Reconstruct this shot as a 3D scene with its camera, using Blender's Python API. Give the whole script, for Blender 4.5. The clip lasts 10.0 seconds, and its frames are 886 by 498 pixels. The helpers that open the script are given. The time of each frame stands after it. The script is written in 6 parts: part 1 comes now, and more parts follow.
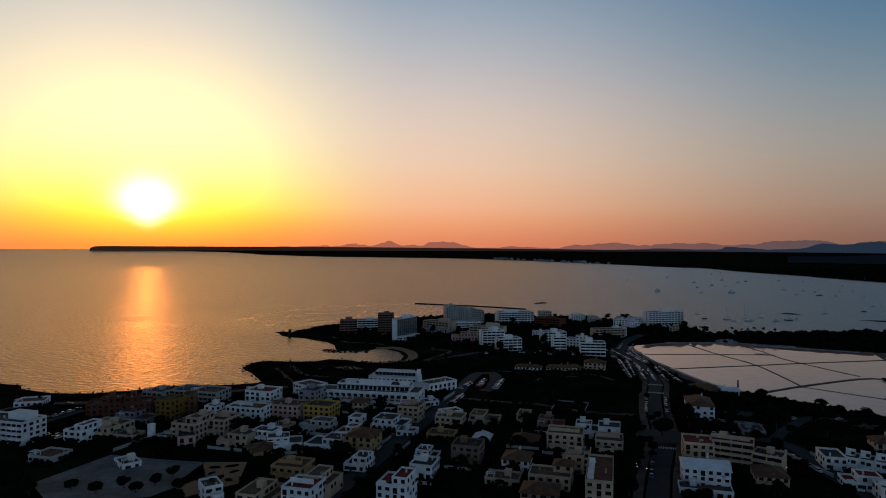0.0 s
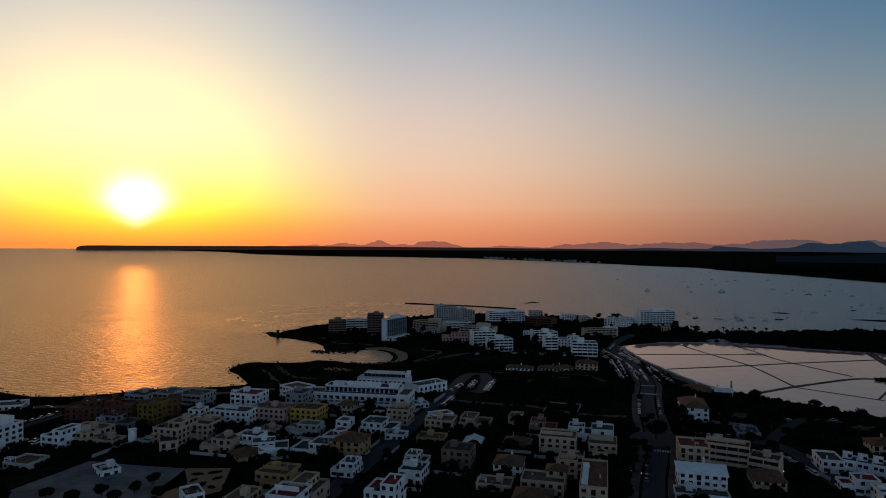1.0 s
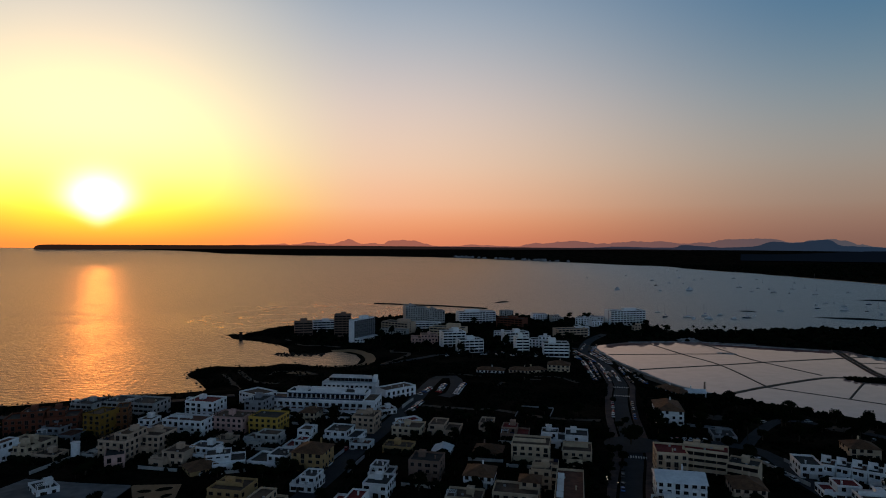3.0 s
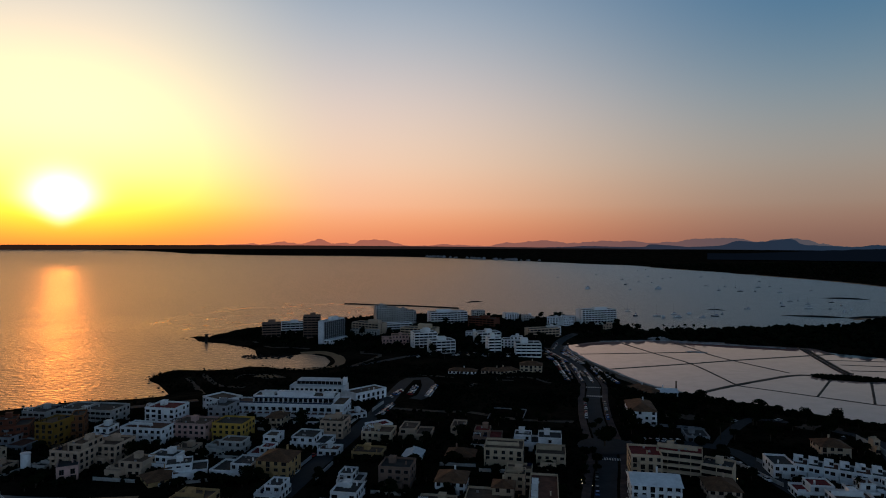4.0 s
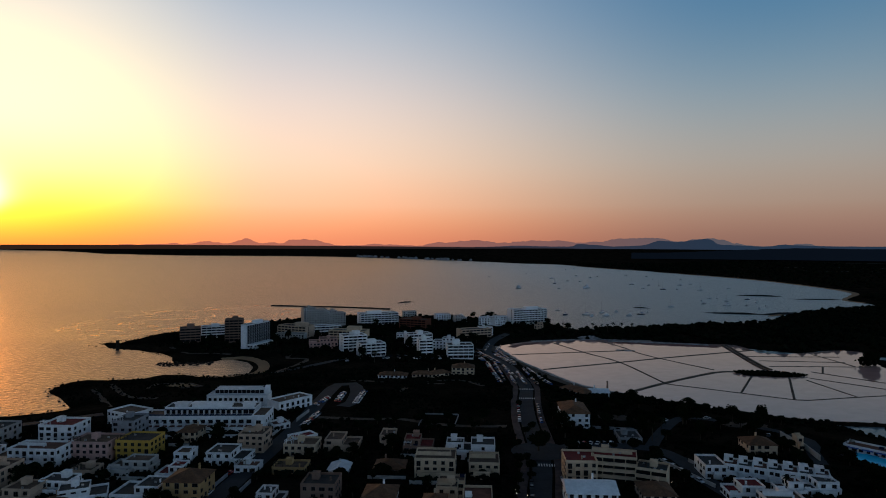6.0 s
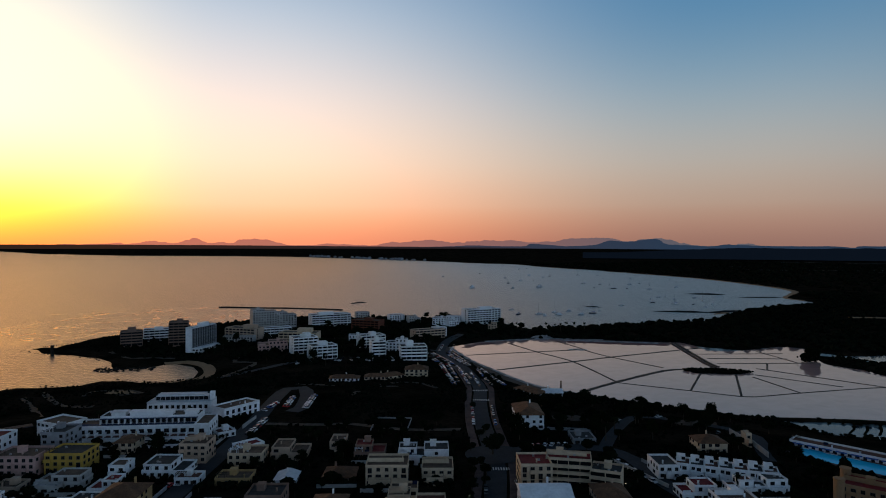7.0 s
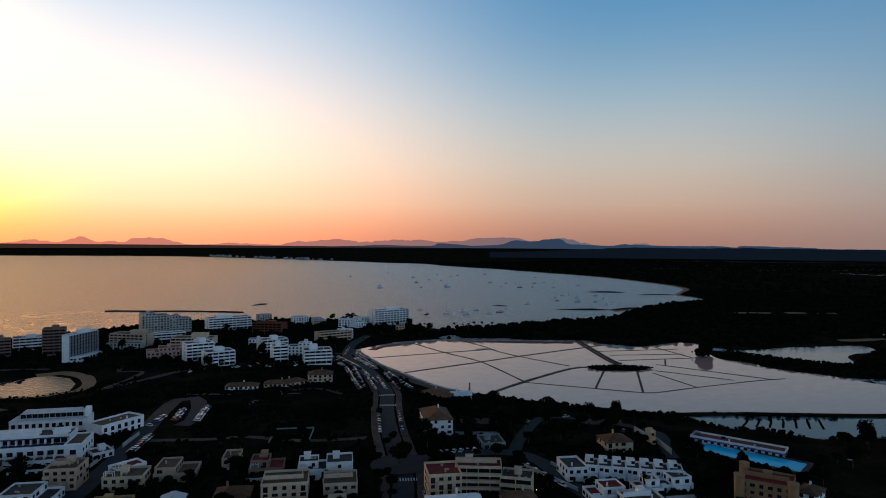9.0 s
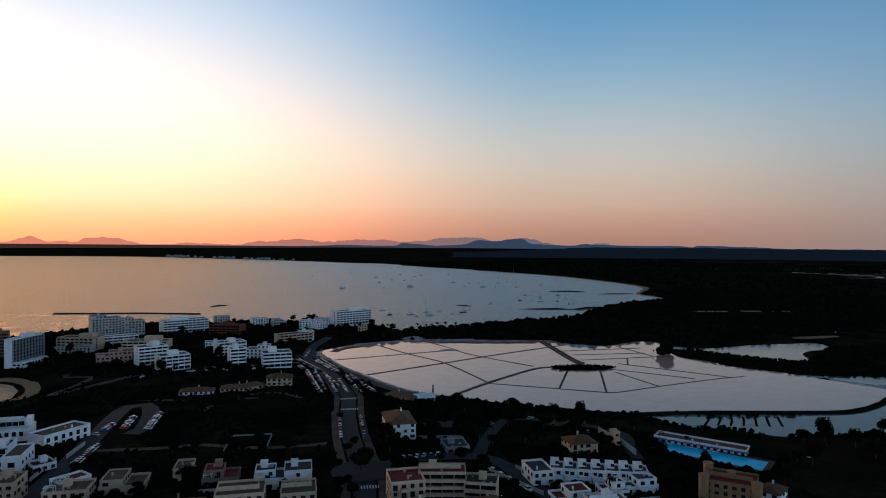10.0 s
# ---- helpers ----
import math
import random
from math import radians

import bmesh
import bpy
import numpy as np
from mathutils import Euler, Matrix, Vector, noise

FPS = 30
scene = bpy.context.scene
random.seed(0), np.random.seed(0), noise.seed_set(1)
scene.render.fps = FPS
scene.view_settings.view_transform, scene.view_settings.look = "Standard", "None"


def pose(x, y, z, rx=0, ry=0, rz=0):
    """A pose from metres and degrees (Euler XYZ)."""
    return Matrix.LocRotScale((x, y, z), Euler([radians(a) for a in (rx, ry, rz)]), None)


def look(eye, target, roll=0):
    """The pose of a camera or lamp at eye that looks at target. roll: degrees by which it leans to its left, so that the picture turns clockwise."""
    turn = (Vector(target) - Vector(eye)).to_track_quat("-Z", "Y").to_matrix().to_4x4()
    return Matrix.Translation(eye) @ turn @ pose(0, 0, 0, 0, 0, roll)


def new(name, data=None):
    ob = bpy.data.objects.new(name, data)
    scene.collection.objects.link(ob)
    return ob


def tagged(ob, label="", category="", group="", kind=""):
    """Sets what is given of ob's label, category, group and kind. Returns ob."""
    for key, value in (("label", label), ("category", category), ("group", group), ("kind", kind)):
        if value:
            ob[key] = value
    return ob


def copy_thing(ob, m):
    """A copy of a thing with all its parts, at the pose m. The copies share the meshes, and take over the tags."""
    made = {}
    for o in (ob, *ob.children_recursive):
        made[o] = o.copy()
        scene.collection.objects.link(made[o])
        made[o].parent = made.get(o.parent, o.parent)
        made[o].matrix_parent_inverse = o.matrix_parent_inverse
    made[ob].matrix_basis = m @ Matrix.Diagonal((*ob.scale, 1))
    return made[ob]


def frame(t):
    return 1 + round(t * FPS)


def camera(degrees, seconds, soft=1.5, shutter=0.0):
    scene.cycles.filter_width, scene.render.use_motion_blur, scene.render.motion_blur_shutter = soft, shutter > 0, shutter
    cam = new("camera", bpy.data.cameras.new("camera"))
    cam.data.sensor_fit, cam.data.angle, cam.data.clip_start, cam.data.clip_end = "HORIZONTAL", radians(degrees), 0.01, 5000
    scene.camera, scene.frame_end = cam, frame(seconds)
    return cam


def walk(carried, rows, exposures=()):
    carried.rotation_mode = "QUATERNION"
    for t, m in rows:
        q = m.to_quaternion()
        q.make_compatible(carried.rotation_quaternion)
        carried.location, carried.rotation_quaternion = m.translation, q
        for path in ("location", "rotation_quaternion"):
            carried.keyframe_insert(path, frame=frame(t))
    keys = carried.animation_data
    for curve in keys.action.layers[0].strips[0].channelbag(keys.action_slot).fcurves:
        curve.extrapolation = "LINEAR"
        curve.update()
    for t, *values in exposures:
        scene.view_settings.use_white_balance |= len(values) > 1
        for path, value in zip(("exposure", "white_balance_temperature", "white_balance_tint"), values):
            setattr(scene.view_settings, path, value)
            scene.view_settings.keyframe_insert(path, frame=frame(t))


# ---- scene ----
cam = camera(69.7, 10.0, soft=1.0)
PATH = [
    (0, (-7.3, -6.6, 101.205), (-7.279, -4.6, 101.197), 0.2),
    (0.5, (-7.18, -2.847, 101.192), (-7.145, -0.848, 101.183), 0.2),
    (1, (-7.015, 0.888, 101.184), (-6.964, 2.888, 101.174), 0.2),
    (1.5, (-6.719, 4.637, 101.172), (-6.653, 6.636, 101.161), 0.2),
    (2, (-6.265, 8.452, 101.166), (-6.179, 10.45, 101.155), 0.2),
    (2.5, (-5.771, 12.289, 101.158), (-5.661, 14.286, 101.146), 0.2),
    (4, (-4.383, 23.697, 101.001), (-4.15, 25.684, 100.987), 0.1),
    (4.5, (-3.843, 27.421, 100.983), (-3.563, 29.401, 100.969), 0.1),
    (5, (-3.116, 31.047, 100.975), (-2.788, 33.02, 100.96), 0.1),
    (5.5, (-2.203, 34.657, 100.982), (-1.822, 36.621, 100.967), 0.1),
    (7, (1.315, 45.202, 100.963), (1.898, 47.115, 100.948), 0.1),
    (7.5, (2.628, 48.634, 100.952), (3.278, 50.525, 100.936), 0.1),
    (8, (4.04, 52.008, 100.927), (4.758, 53.874, 100.911), 0.1),
    (8.5, (5.52, 55.259, 100.876), (6.305, 57.099, 100.86), 0.1),
    (9, (7.14, 58.45, 100.798), (7.991, 60.26, 100.782), 0.2),
    (9.5, (8.79, 61.647, 100.728), (9.705, 63.425, 100.712), 0.2),
    (10, (10.429, 64.886, 100.676), (11.383, 66.644, 100.66), 0.2),
]
walk(cam, [(t, look(e, g, r)) for t, e, g, r in PATH],
     [(0, 0.0), (2.5, 0.0), (4.5, 0.12), (5.5, 0.22), (7.5, 0.64), (9, 0.86), (10, 0.95)])

# ---- world, sun ----
SUN_AZ, SUN_EL = radians(-24.3), radians(3.6)
SUN_DIR = Vector((math.sin(SUN_AZ) * math.cos(SUN_EL), math.cos(SUN_AZ) * math.cos(SUN_EL), math.sin(SUN_EL)))
world = bpy.data.worlds.new("dusk")
scene.world = world
world.use_nodes = True
wt = world.node_tree
wt.nodes.clear()


def wn(kind, **props):
    n = wt.nodes.new(kind)
    for k, v in props.items():
        if k == "op":
            n.operation = v
        elif k == "blend":
            n.data_type = "RGBA"
            n.blend_type = v
    return n


def wmath(op, a, b=None, clamp=False):
    n = wn("ShaderNodeMath", op=op)
    n.use_clamp = clamp
    for i, v in enumerate((a, b)):
        if v is None:
            continue
        if isinstance(v, (int, float)):
            n.inputs[i].default_value = v
        else:
            wt.links.new(v, n.inputs[i])
    return n.outputs[0]


def wramp(fac, stops):
    n = wn("ShaderNodeValToRGB")
    r = n.color_ramp
    r.interpolation = "B_SPLINE"
    while len(r.elements) < len(stops):
        r.elements.new(0.5)
    for e, (p, c) in zip(r.elements, stops):
        e.position, e.color = p, (*c, 1)
    wt.links.new(fac, n.inputs[0])
    return n.outputs[0]


def wmix(fac, a, b, blend="MIX"):
    n = wn("ShaderNodeMix", blend=blend)
    for s, v in ((n.inputs[0], fac), (n.inputs[6], a), (n.inputs[7], b)):
        if isinstance(v, (int, float)):
            s.default_value = v
        elif isinstance(v, tuple):
            s.default_value = (*v, 1)
        else:
            wt.links.new(v, s)
    return n.outputs[2]


def wstep(v, lo, hi):
    n = wn("ShaderNodeMapRange")
    n.interpolation_type = "SMOOTHERSTEP"
    wt.links.new(v, n.inputs[0])
    for i, x in ((1, lo), (2, hi), (3, 0), (4, 1)):
        n.inputs[i].default_value = x
    return n.outputs[0]


coord = wn("ShaderNodeTexCoord").outputs["Generated"]
sep = wn("ShaderNodeSeparateXYZ")
wt.links.new(coord, sep.inputs[0])
dx, dy, dz = sep.outputs
hlen = wmath("SQRT", wmath("ADD", wmath("MULTIPLY", dx, dx), wmath("MULTIPLY", dy, dy)))
caz = wmath("DIVIDE", wmath("ADD", wmath("MULTIPLY", dx, math.sin(SUN_AZ)), wmath("MULTIPLY", dy, math.cos(SUN_AZ))), wmath("MAXIMUM", hlen, 0.001))
az = wmath("ARCCOSINE", wmath("MINIMUM", wmath("MAXIMUM", caz, -1.0), 1.0))
dotn = wn("ShaderNodeVectorMath", op="DOT_PRODUCT")
wt.links.new(coord, dotn.inputs[0])
dotn.inputs[1].default_value = SUN_DIR
ang = wmath("ARCCOSINE", wmath("MINIMUM", wmath("MAXIMUM", dotn.outputs["Value"], -1.0), 1.0))
up = wmath("MAXIMUM", dz, 0.0)
TOP = [(0.58, (0.016, 0.048, 0.10)), (1.0, (0.007, 0.022, 0.052))]
sky0 = wramp(up, [(0, (1.0, 0.20, 0.05)), (0.03, (1.05, 0.42, 0.02)), (0.06, (1.1, 0.86, 0.03)), (0.1, (1.1, 0.98, 0.28)), (0.16, (1.05, 0.98, 0.56)), (0.23, (0.95, 0.86, 0.56)), (0.3, (0.74, 0.68, 0.58)), (0.37, (0.56, 0.56, 0.55))] + TOP)
sky25 = wramp(up, [(0, (0.72, 0.21, 0.11)), (0.03, (0.85, 0.32, 0.15)), (0.06, (0.90, 0.44, 0.25)), (0.125, (0.86, 0.60, 0.42)), (0.21, (0.71, 0.58, 0.52)), (0.29, (0.47, 0.48, 0.51)), (0.366, (0.29, 0.37, 0.47)), (0.44, (0.13, 0.20, 0.30))] + TOP)
sky58 = wramp(up, [(0, (0.20, 0.105, 0.085)), (0.03, (0.27, 0.15, 0.115)), (0.06, (0.305, 0.205, 0.155)), (0.125, (0.32, 0.29, 0.255)), (0.21, (0.185, 0.255, 0.305)), (0.29, (0.088, 0.185, 0.285)), (0.366, (0.05, 0.15, 0.275)), (0.44, (0.045, 0.12, 0.22))] + TOP)
sky88 = wramp(up, [(0, (0.15, 0.11, 0.105)), (0.06, (0.18, 0.155, 0.15)), (0.125, (0.155, 0.19, 0.21)), (0.21, (0.095, 0.18, 0.26)), (0.366, (0.04, 0.12, 0.24)), (0.44, (0.03, 0.075, 0.14))] + TOP)
sky180 = wramp(up, [(0, (0.55, 0.76, 1.02)), (0.18, (0.48, 0.72, 1.06)), (0.38, (0.05, 0.09, 0.15)), (1.0, (0.007, 0.015, 0.03))])
sky = wmix(wstep(az, 0.0, radians(25)), sky0, sky25)
sky = wmix(wstep(az, radians(16), radians(68)), sky, sky58)
sky = wmix(wstep(az, radians(62), radians(100)), sky, sky88)
sky = wmix(wstep(az, radians(90), radians(150)), sky, sky180)


def wglow(width):
    q = wmath("DIVIDE", ang, radians(width))
    return wmath("EXPONENT", wmath("MULTIPLY", wmath("MULTIPLY", q, q), -1.0))


# the blown-out sun: widest above its middle, drawn in where it sinks into the haze
flank = wmath("DIVIDE", az, wmath("ADD", wmath("MULTIPLY", wstep(dz, 0.005, 0.07), radians(1.55)), radians(0.45)))
rise = wmath("DIVIDE", wmath("SUBTRACT", dz, 0.063), 0.028)
core = wmath("EXPONENT", wmath("MULTIPLY", wmath("ADD", wmath("MULTIPLY", flank, flank), wmath("MULTIPLY", rise, rise)), -1.0))
core = wmath("MULTIPLY", core, wstep(dz, 0.012, 0.04))
sky = wmix(core, sky, (3.0, 1.9, 1.7), "ADD")
sky = wmix(wmath("MULTIPLY", wglow(7.0), wstep(dz, -0.02, 0.06)), sky, (0.3, 0.34, 0.03), "ADD")
sky = wmix(wmath("MULTIPLY", wglow(8.0), wstep(dz, 0.03, 0.085)), sky, (1.3, 0.26, 0.04), "ADD")
air = wn("ShaderNodeTexSky")
air.sky_type = "NISHITA"
air.sun_disc = False
air.sun_elevation, air.sun_rotation = SUN_EL, SUN_AZ
sky = wmix(0.004, sky, air.outputs[0], "ADD")
bg = wn("ShaderNodeBackground")
wt.links.new(sky, bg.inputs[0])
bg.inputs[1].default_value = 1.0
wo = wn("ShaderNodeOutputWorld")
wt.links.new(bg.outputs[0], wo.inputs[0])

sun = new("sun", bpy.data.lights.new("sun", "SUN"))
sun.data.energy, sun.data.angle, sun.data.color = 0.14, radians(1.5), (1.0, 0.40, 0.09)
sun.matrix_world = look((0, 0, 300), Vector((0, 0, 300)) - SUN_DIR)


# ---- materials ----
def mat(name, colour, rough=0.8, spread=0.25, scale=0.6, bump=0.1, metal=0.0, second=None, big=0.06, spec=0.22, vary=0.0, ior=1.45):
    """A surface with variation at two scales, in metres."""
    m = bpy.data.materials.new(name)
    m.use_nodes = True
    t = m.node_tree
    b = t.nodes["Principled BSDF"]
    b.inputs["Roughness"].default_value, b.inputs["Metallic"].default_value = rough, metal
    b.inputs["IOR"].default_value = ior
    b.inputs["Specular IOR Level"].default_value = spec
    geo = t.nodes.new("ShaderNodeNewGeometry")
    n1, n2 = t.nodes.new("ShaderNodeTexNoise"), t.nodes.new("ShaderNodeTexNoise")
    for n, s, d in ((n1, scale, 5), (n2, big, 4)):
        t.links.new(geo.outputs["Position"], n.inputs["Vector"])
        n.inputs["Scale"].default_value, n.inputs["Detail"].default_value = s, d
    ramp = t.nodes.new("ShaderNodeValToRGB")
    other = second or tuple(c * (1 - spread) for c in colour)
    ramp.color_ramp.elements[0].position, ramp.color_ramp.elements[1].position = 0.35, 0.65
    ramp.color_ramp.elements[0].color, ramp.color_ramp.elements[1].color = (*other, 1), (*colour, 1)
    t.links.new(n2.outputs[0], ramp.inputs[0])
    mul = t.nodes.new("ShaderNodeMix")
    mul.data_type, mul.blend_type = "RGBA", "MULTIPLY"
    mul.inputs[0].default_value = 1.0
    grey = t.nodes.new("ShaderNodeMapRange")
    grey.inputs[1].default_value, grey.inputs[2].default_value = 0.3, 0.7
    grey.inputs[3].default_value, grey.inputs[4].default_value = 1 - spread, 1.0
    t.links.new(n1.outputs[0], grey.inputs[0])
    t.links.new(ramp.outputs[0], mul.inputs[6])
    t.links.new(grey.outputs[0], mul.inputs[7])
    out = mul.outputs[2]
    if vary:
        info = t.nodes.new("ShaderNodeObjectInfo")
        hs = t.nodes.new("ShaderNodeHueSaturation")
        mr = t.nodes.new("ShaderNodeMapRange")
        mr.inputs[3].default_value, mr.inputs[4].default_value = 1 - vary, 1 + vary * 0.4
        t.links.new(info.outputs["Random"], mr.inputs[0])
        t.links.new(mr.outputs[0], hs.inputs["Value"])
        t.links.new(out, hs.inputs["Color"])
        out = hs.outputs[0]
    t.links.new(out, b.inputs["Base Color"])
    if bump:
        bp = t.nodes.new("ShaderNodeBump")
        bp.inputs["Strength"].default_value, bp.inputs["Distance"].default_value = bump, 0.1
        t.links.new(n1.outputs[0], bp.inputs["Height"])
        t.links.new(bp.outputs[0], b.inputs["Normal"])
    return m


def water(name, colour, rough, ripple, size, streak=0.0, ior=1.33, gloss=(0.9, 0.9, 0.9), eastern=None, slicks=False):
    """Water: a dim body under a glossy surface, with ripples and wind streaks."""
    m = bpy.data.materials.new(name)
    m.use_nodes = True
    t = m.node_tree
    t.nodes.remove(t.nodes["Principled BSDF"])
    geo = t.nodes.new("ShaderNodeNewGeometry")
    turn = t.nodes.new("ShaderNodeMapping")
    turn.inputs["Rotation"].default_value = (0, 0, radians(-12))
    turn.inputs["Scale"].default_value = (0.8, 1, 1)
    t.links.new(geo.outputs["Position"], turn.inputs[0])
    fine, mid, wide = (t.nodes.new("ShaderNodeTexNoise") for _ in range(3))
    for n, s, d in ((fine, 1 / size, 4), (mid, 1 / (size * 8), 4), (wide, 1 / 70, 5)):
        t.links.new(turn.outputs[0], n.inputs["Vector"])
        n.inputs["Scale"].default_value, n.inputs["Detail"].default_value = s, d
    wide.inputs["Distortion"].default_value = 2.2
    mid.inputs["Distortion"].default_value = 0.6
    add = t.nodes.new("ShaderNodeMath")
    add.operation = "MULTIPLY_ADD"
    t.links.new(mid.outputs[0], add.inputs[0])
    add.inputs[1].default_value = 0.2
    t.links.new(fine.outputs[0], add.inputs[2])
    bp = t.nodes.new("ShaderNodeBump")
    bp.inputs["Strength"].default_value, bp.inputs["Distance"].default_value = ripple, size * 0.35
    t.links.new(add.outputs[0], bp.inputs["Height"])
    mr = t.nodes.new("ShaderNodeMapRange")
    mr.inputs[1].default_value, mr.inputs[2].default_value = 0.38, 0.62
    mr.inputs[3].default_value, mr.inputs[4].default_value = rough + streak, max(0.02, rough - streak)
    t.links.new(wide.outputs[0], mr.inputs[0])
    polish = mr.outputs[0]
    if slicks:
        # thin curling lines of smooth water off the headland
        curl = t.nodes.new("ShaderNodeTexNoise")
        t.links.new(geo.outputs["Position"], curl.inputs["Vector"])
        curl.inputs["Scale"].default_value, curl.inputs["Detail"].default_value = 1 / 75, 3.0
        curl.inputs["Distortion"].default_value = 1.6
        gap = t.nodes.new("ShaderNodeMath")
        gap.operation = "COMPARE"
        t.links.new(curl.outputs[0], gap.inputs[0])
        gap.inputs[1].default_value, gap.inputs[2].default_value = 0.5, 0.012
        place = t.nodes.new("ShaderNodeVectorMath")
        place.operation = "DISTANCE"
        t.links.new(geo.outputs["Position"], place.inputs[0])
        place.inputs[1].default_value = (-95, 960, 0)
        reach = t.nodes.new("ShaderNodeMapRange")
        t.links.new(place.outputs["Value"], reach.inputs[0])
        for i, v in ((1, 130), (2, 280), (3, 0.2), (4, 0.0)):
            reach.inputs[i].default_value = v
        calm = t.nodes.new("ShaderNodeMath")
        calm.operation = "MULTIPLY"
        t.links.new(gap.outputs[0], calm.inputs[0])
        t.links.new(reach.outputs[0], calm.inputs[1])
        less = t.nodes.new("ShaderNodeMath")
        less.operation = "SUBTRACT"
        t.links.new(polish, less.inputs[0])
        t.links.new(calm.outputs[0], less.inputs[1])
        polish = less.outputs[0]
    body = t.nodes.new("ShaderNodeBsdfDiffuse")
    tint = t.nodes.new("ShaderNodeMix")
    tint.data_type = "RGBA"
    tint.inputs[6].default_value = (*colour, 1)
    tint.inputs[7].default_value = (*[c * 0.7 for c in colour], 1)
    t.links.new(mid.outputs[0], tint.inputs[0])
    t.links.new(tint.outputs[2], body.inputs["Color"])
    shine = t.nodes.new("ShaderNodeBsdfGlossy")
    shine.inputs["Color"].default_value = (*gloss, 1)
    t.links.new(polish, shine.inputs["Roughness"])
    if eastern:
        # reflected sunset painted into the gloss: orange in the west, greyer towards the bay
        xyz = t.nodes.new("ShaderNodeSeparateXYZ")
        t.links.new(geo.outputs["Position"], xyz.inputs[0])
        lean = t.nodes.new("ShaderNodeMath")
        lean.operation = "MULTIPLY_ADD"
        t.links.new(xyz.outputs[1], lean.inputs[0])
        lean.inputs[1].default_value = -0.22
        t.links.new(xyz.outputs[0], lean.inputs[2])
        # depth: how far east a point lies, the blend from orange to grey
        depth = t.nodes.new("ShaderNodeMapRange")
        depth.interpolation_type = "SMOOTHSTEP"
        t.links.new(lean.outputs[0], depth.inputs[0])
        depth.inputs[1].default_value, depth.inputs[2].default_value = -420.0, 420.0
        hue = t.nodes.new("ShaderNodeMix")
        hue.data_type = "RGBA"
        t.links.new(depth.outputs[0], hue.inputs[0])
        hue.inputs[6].default_value, hue.inputs[7].default_value = (*gloss, 1), (*eastern, 1)
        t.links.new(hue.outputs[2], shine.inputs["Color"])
    fr = t.nodes.new("ShaderNodeFresnel")
    fr.inputs["IOR"].default_value = ior
    for n in (shine, fr):
        t.links.new(bp.outputs[0], n.inputs["Normal"])
    mix = t.nodes.new("ShaderNodeMixShader")
    t.links.new(fr.outputs[0], mix.inputs[0])
    t.links.new(body.outputs[0], mix.inputs[1])
    t.links.new(shine.outputs[0], mix.inputs[2])
    t.links.new(mix.outputs[0], t.nodes["Material Output"].inputs[0])
    return m


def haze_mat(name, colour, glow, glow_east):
    """Distant land: dim, with haze painted on as a glow of its own surface, warm in the west and blue in the east."""
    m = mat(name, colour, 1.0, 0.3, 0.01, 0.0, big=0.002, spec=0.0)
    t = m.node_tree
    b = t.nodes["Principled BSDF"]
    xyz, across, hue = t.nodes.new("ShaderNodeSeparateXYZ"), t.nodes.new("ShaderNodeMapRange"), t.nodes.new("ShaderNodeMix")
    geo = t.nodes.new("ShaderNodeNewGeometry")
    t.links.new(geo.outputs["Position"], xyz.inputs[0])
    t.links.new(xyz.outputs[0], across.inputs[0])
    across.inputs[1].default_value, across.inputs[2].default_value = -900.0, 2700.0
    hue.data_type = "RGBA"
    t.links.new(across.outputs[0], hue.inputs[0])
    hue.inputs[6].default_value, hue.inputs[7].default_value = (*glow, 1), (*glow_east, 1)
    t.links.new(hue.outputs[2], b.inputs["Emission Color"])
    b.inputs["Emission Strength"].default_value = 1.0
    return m


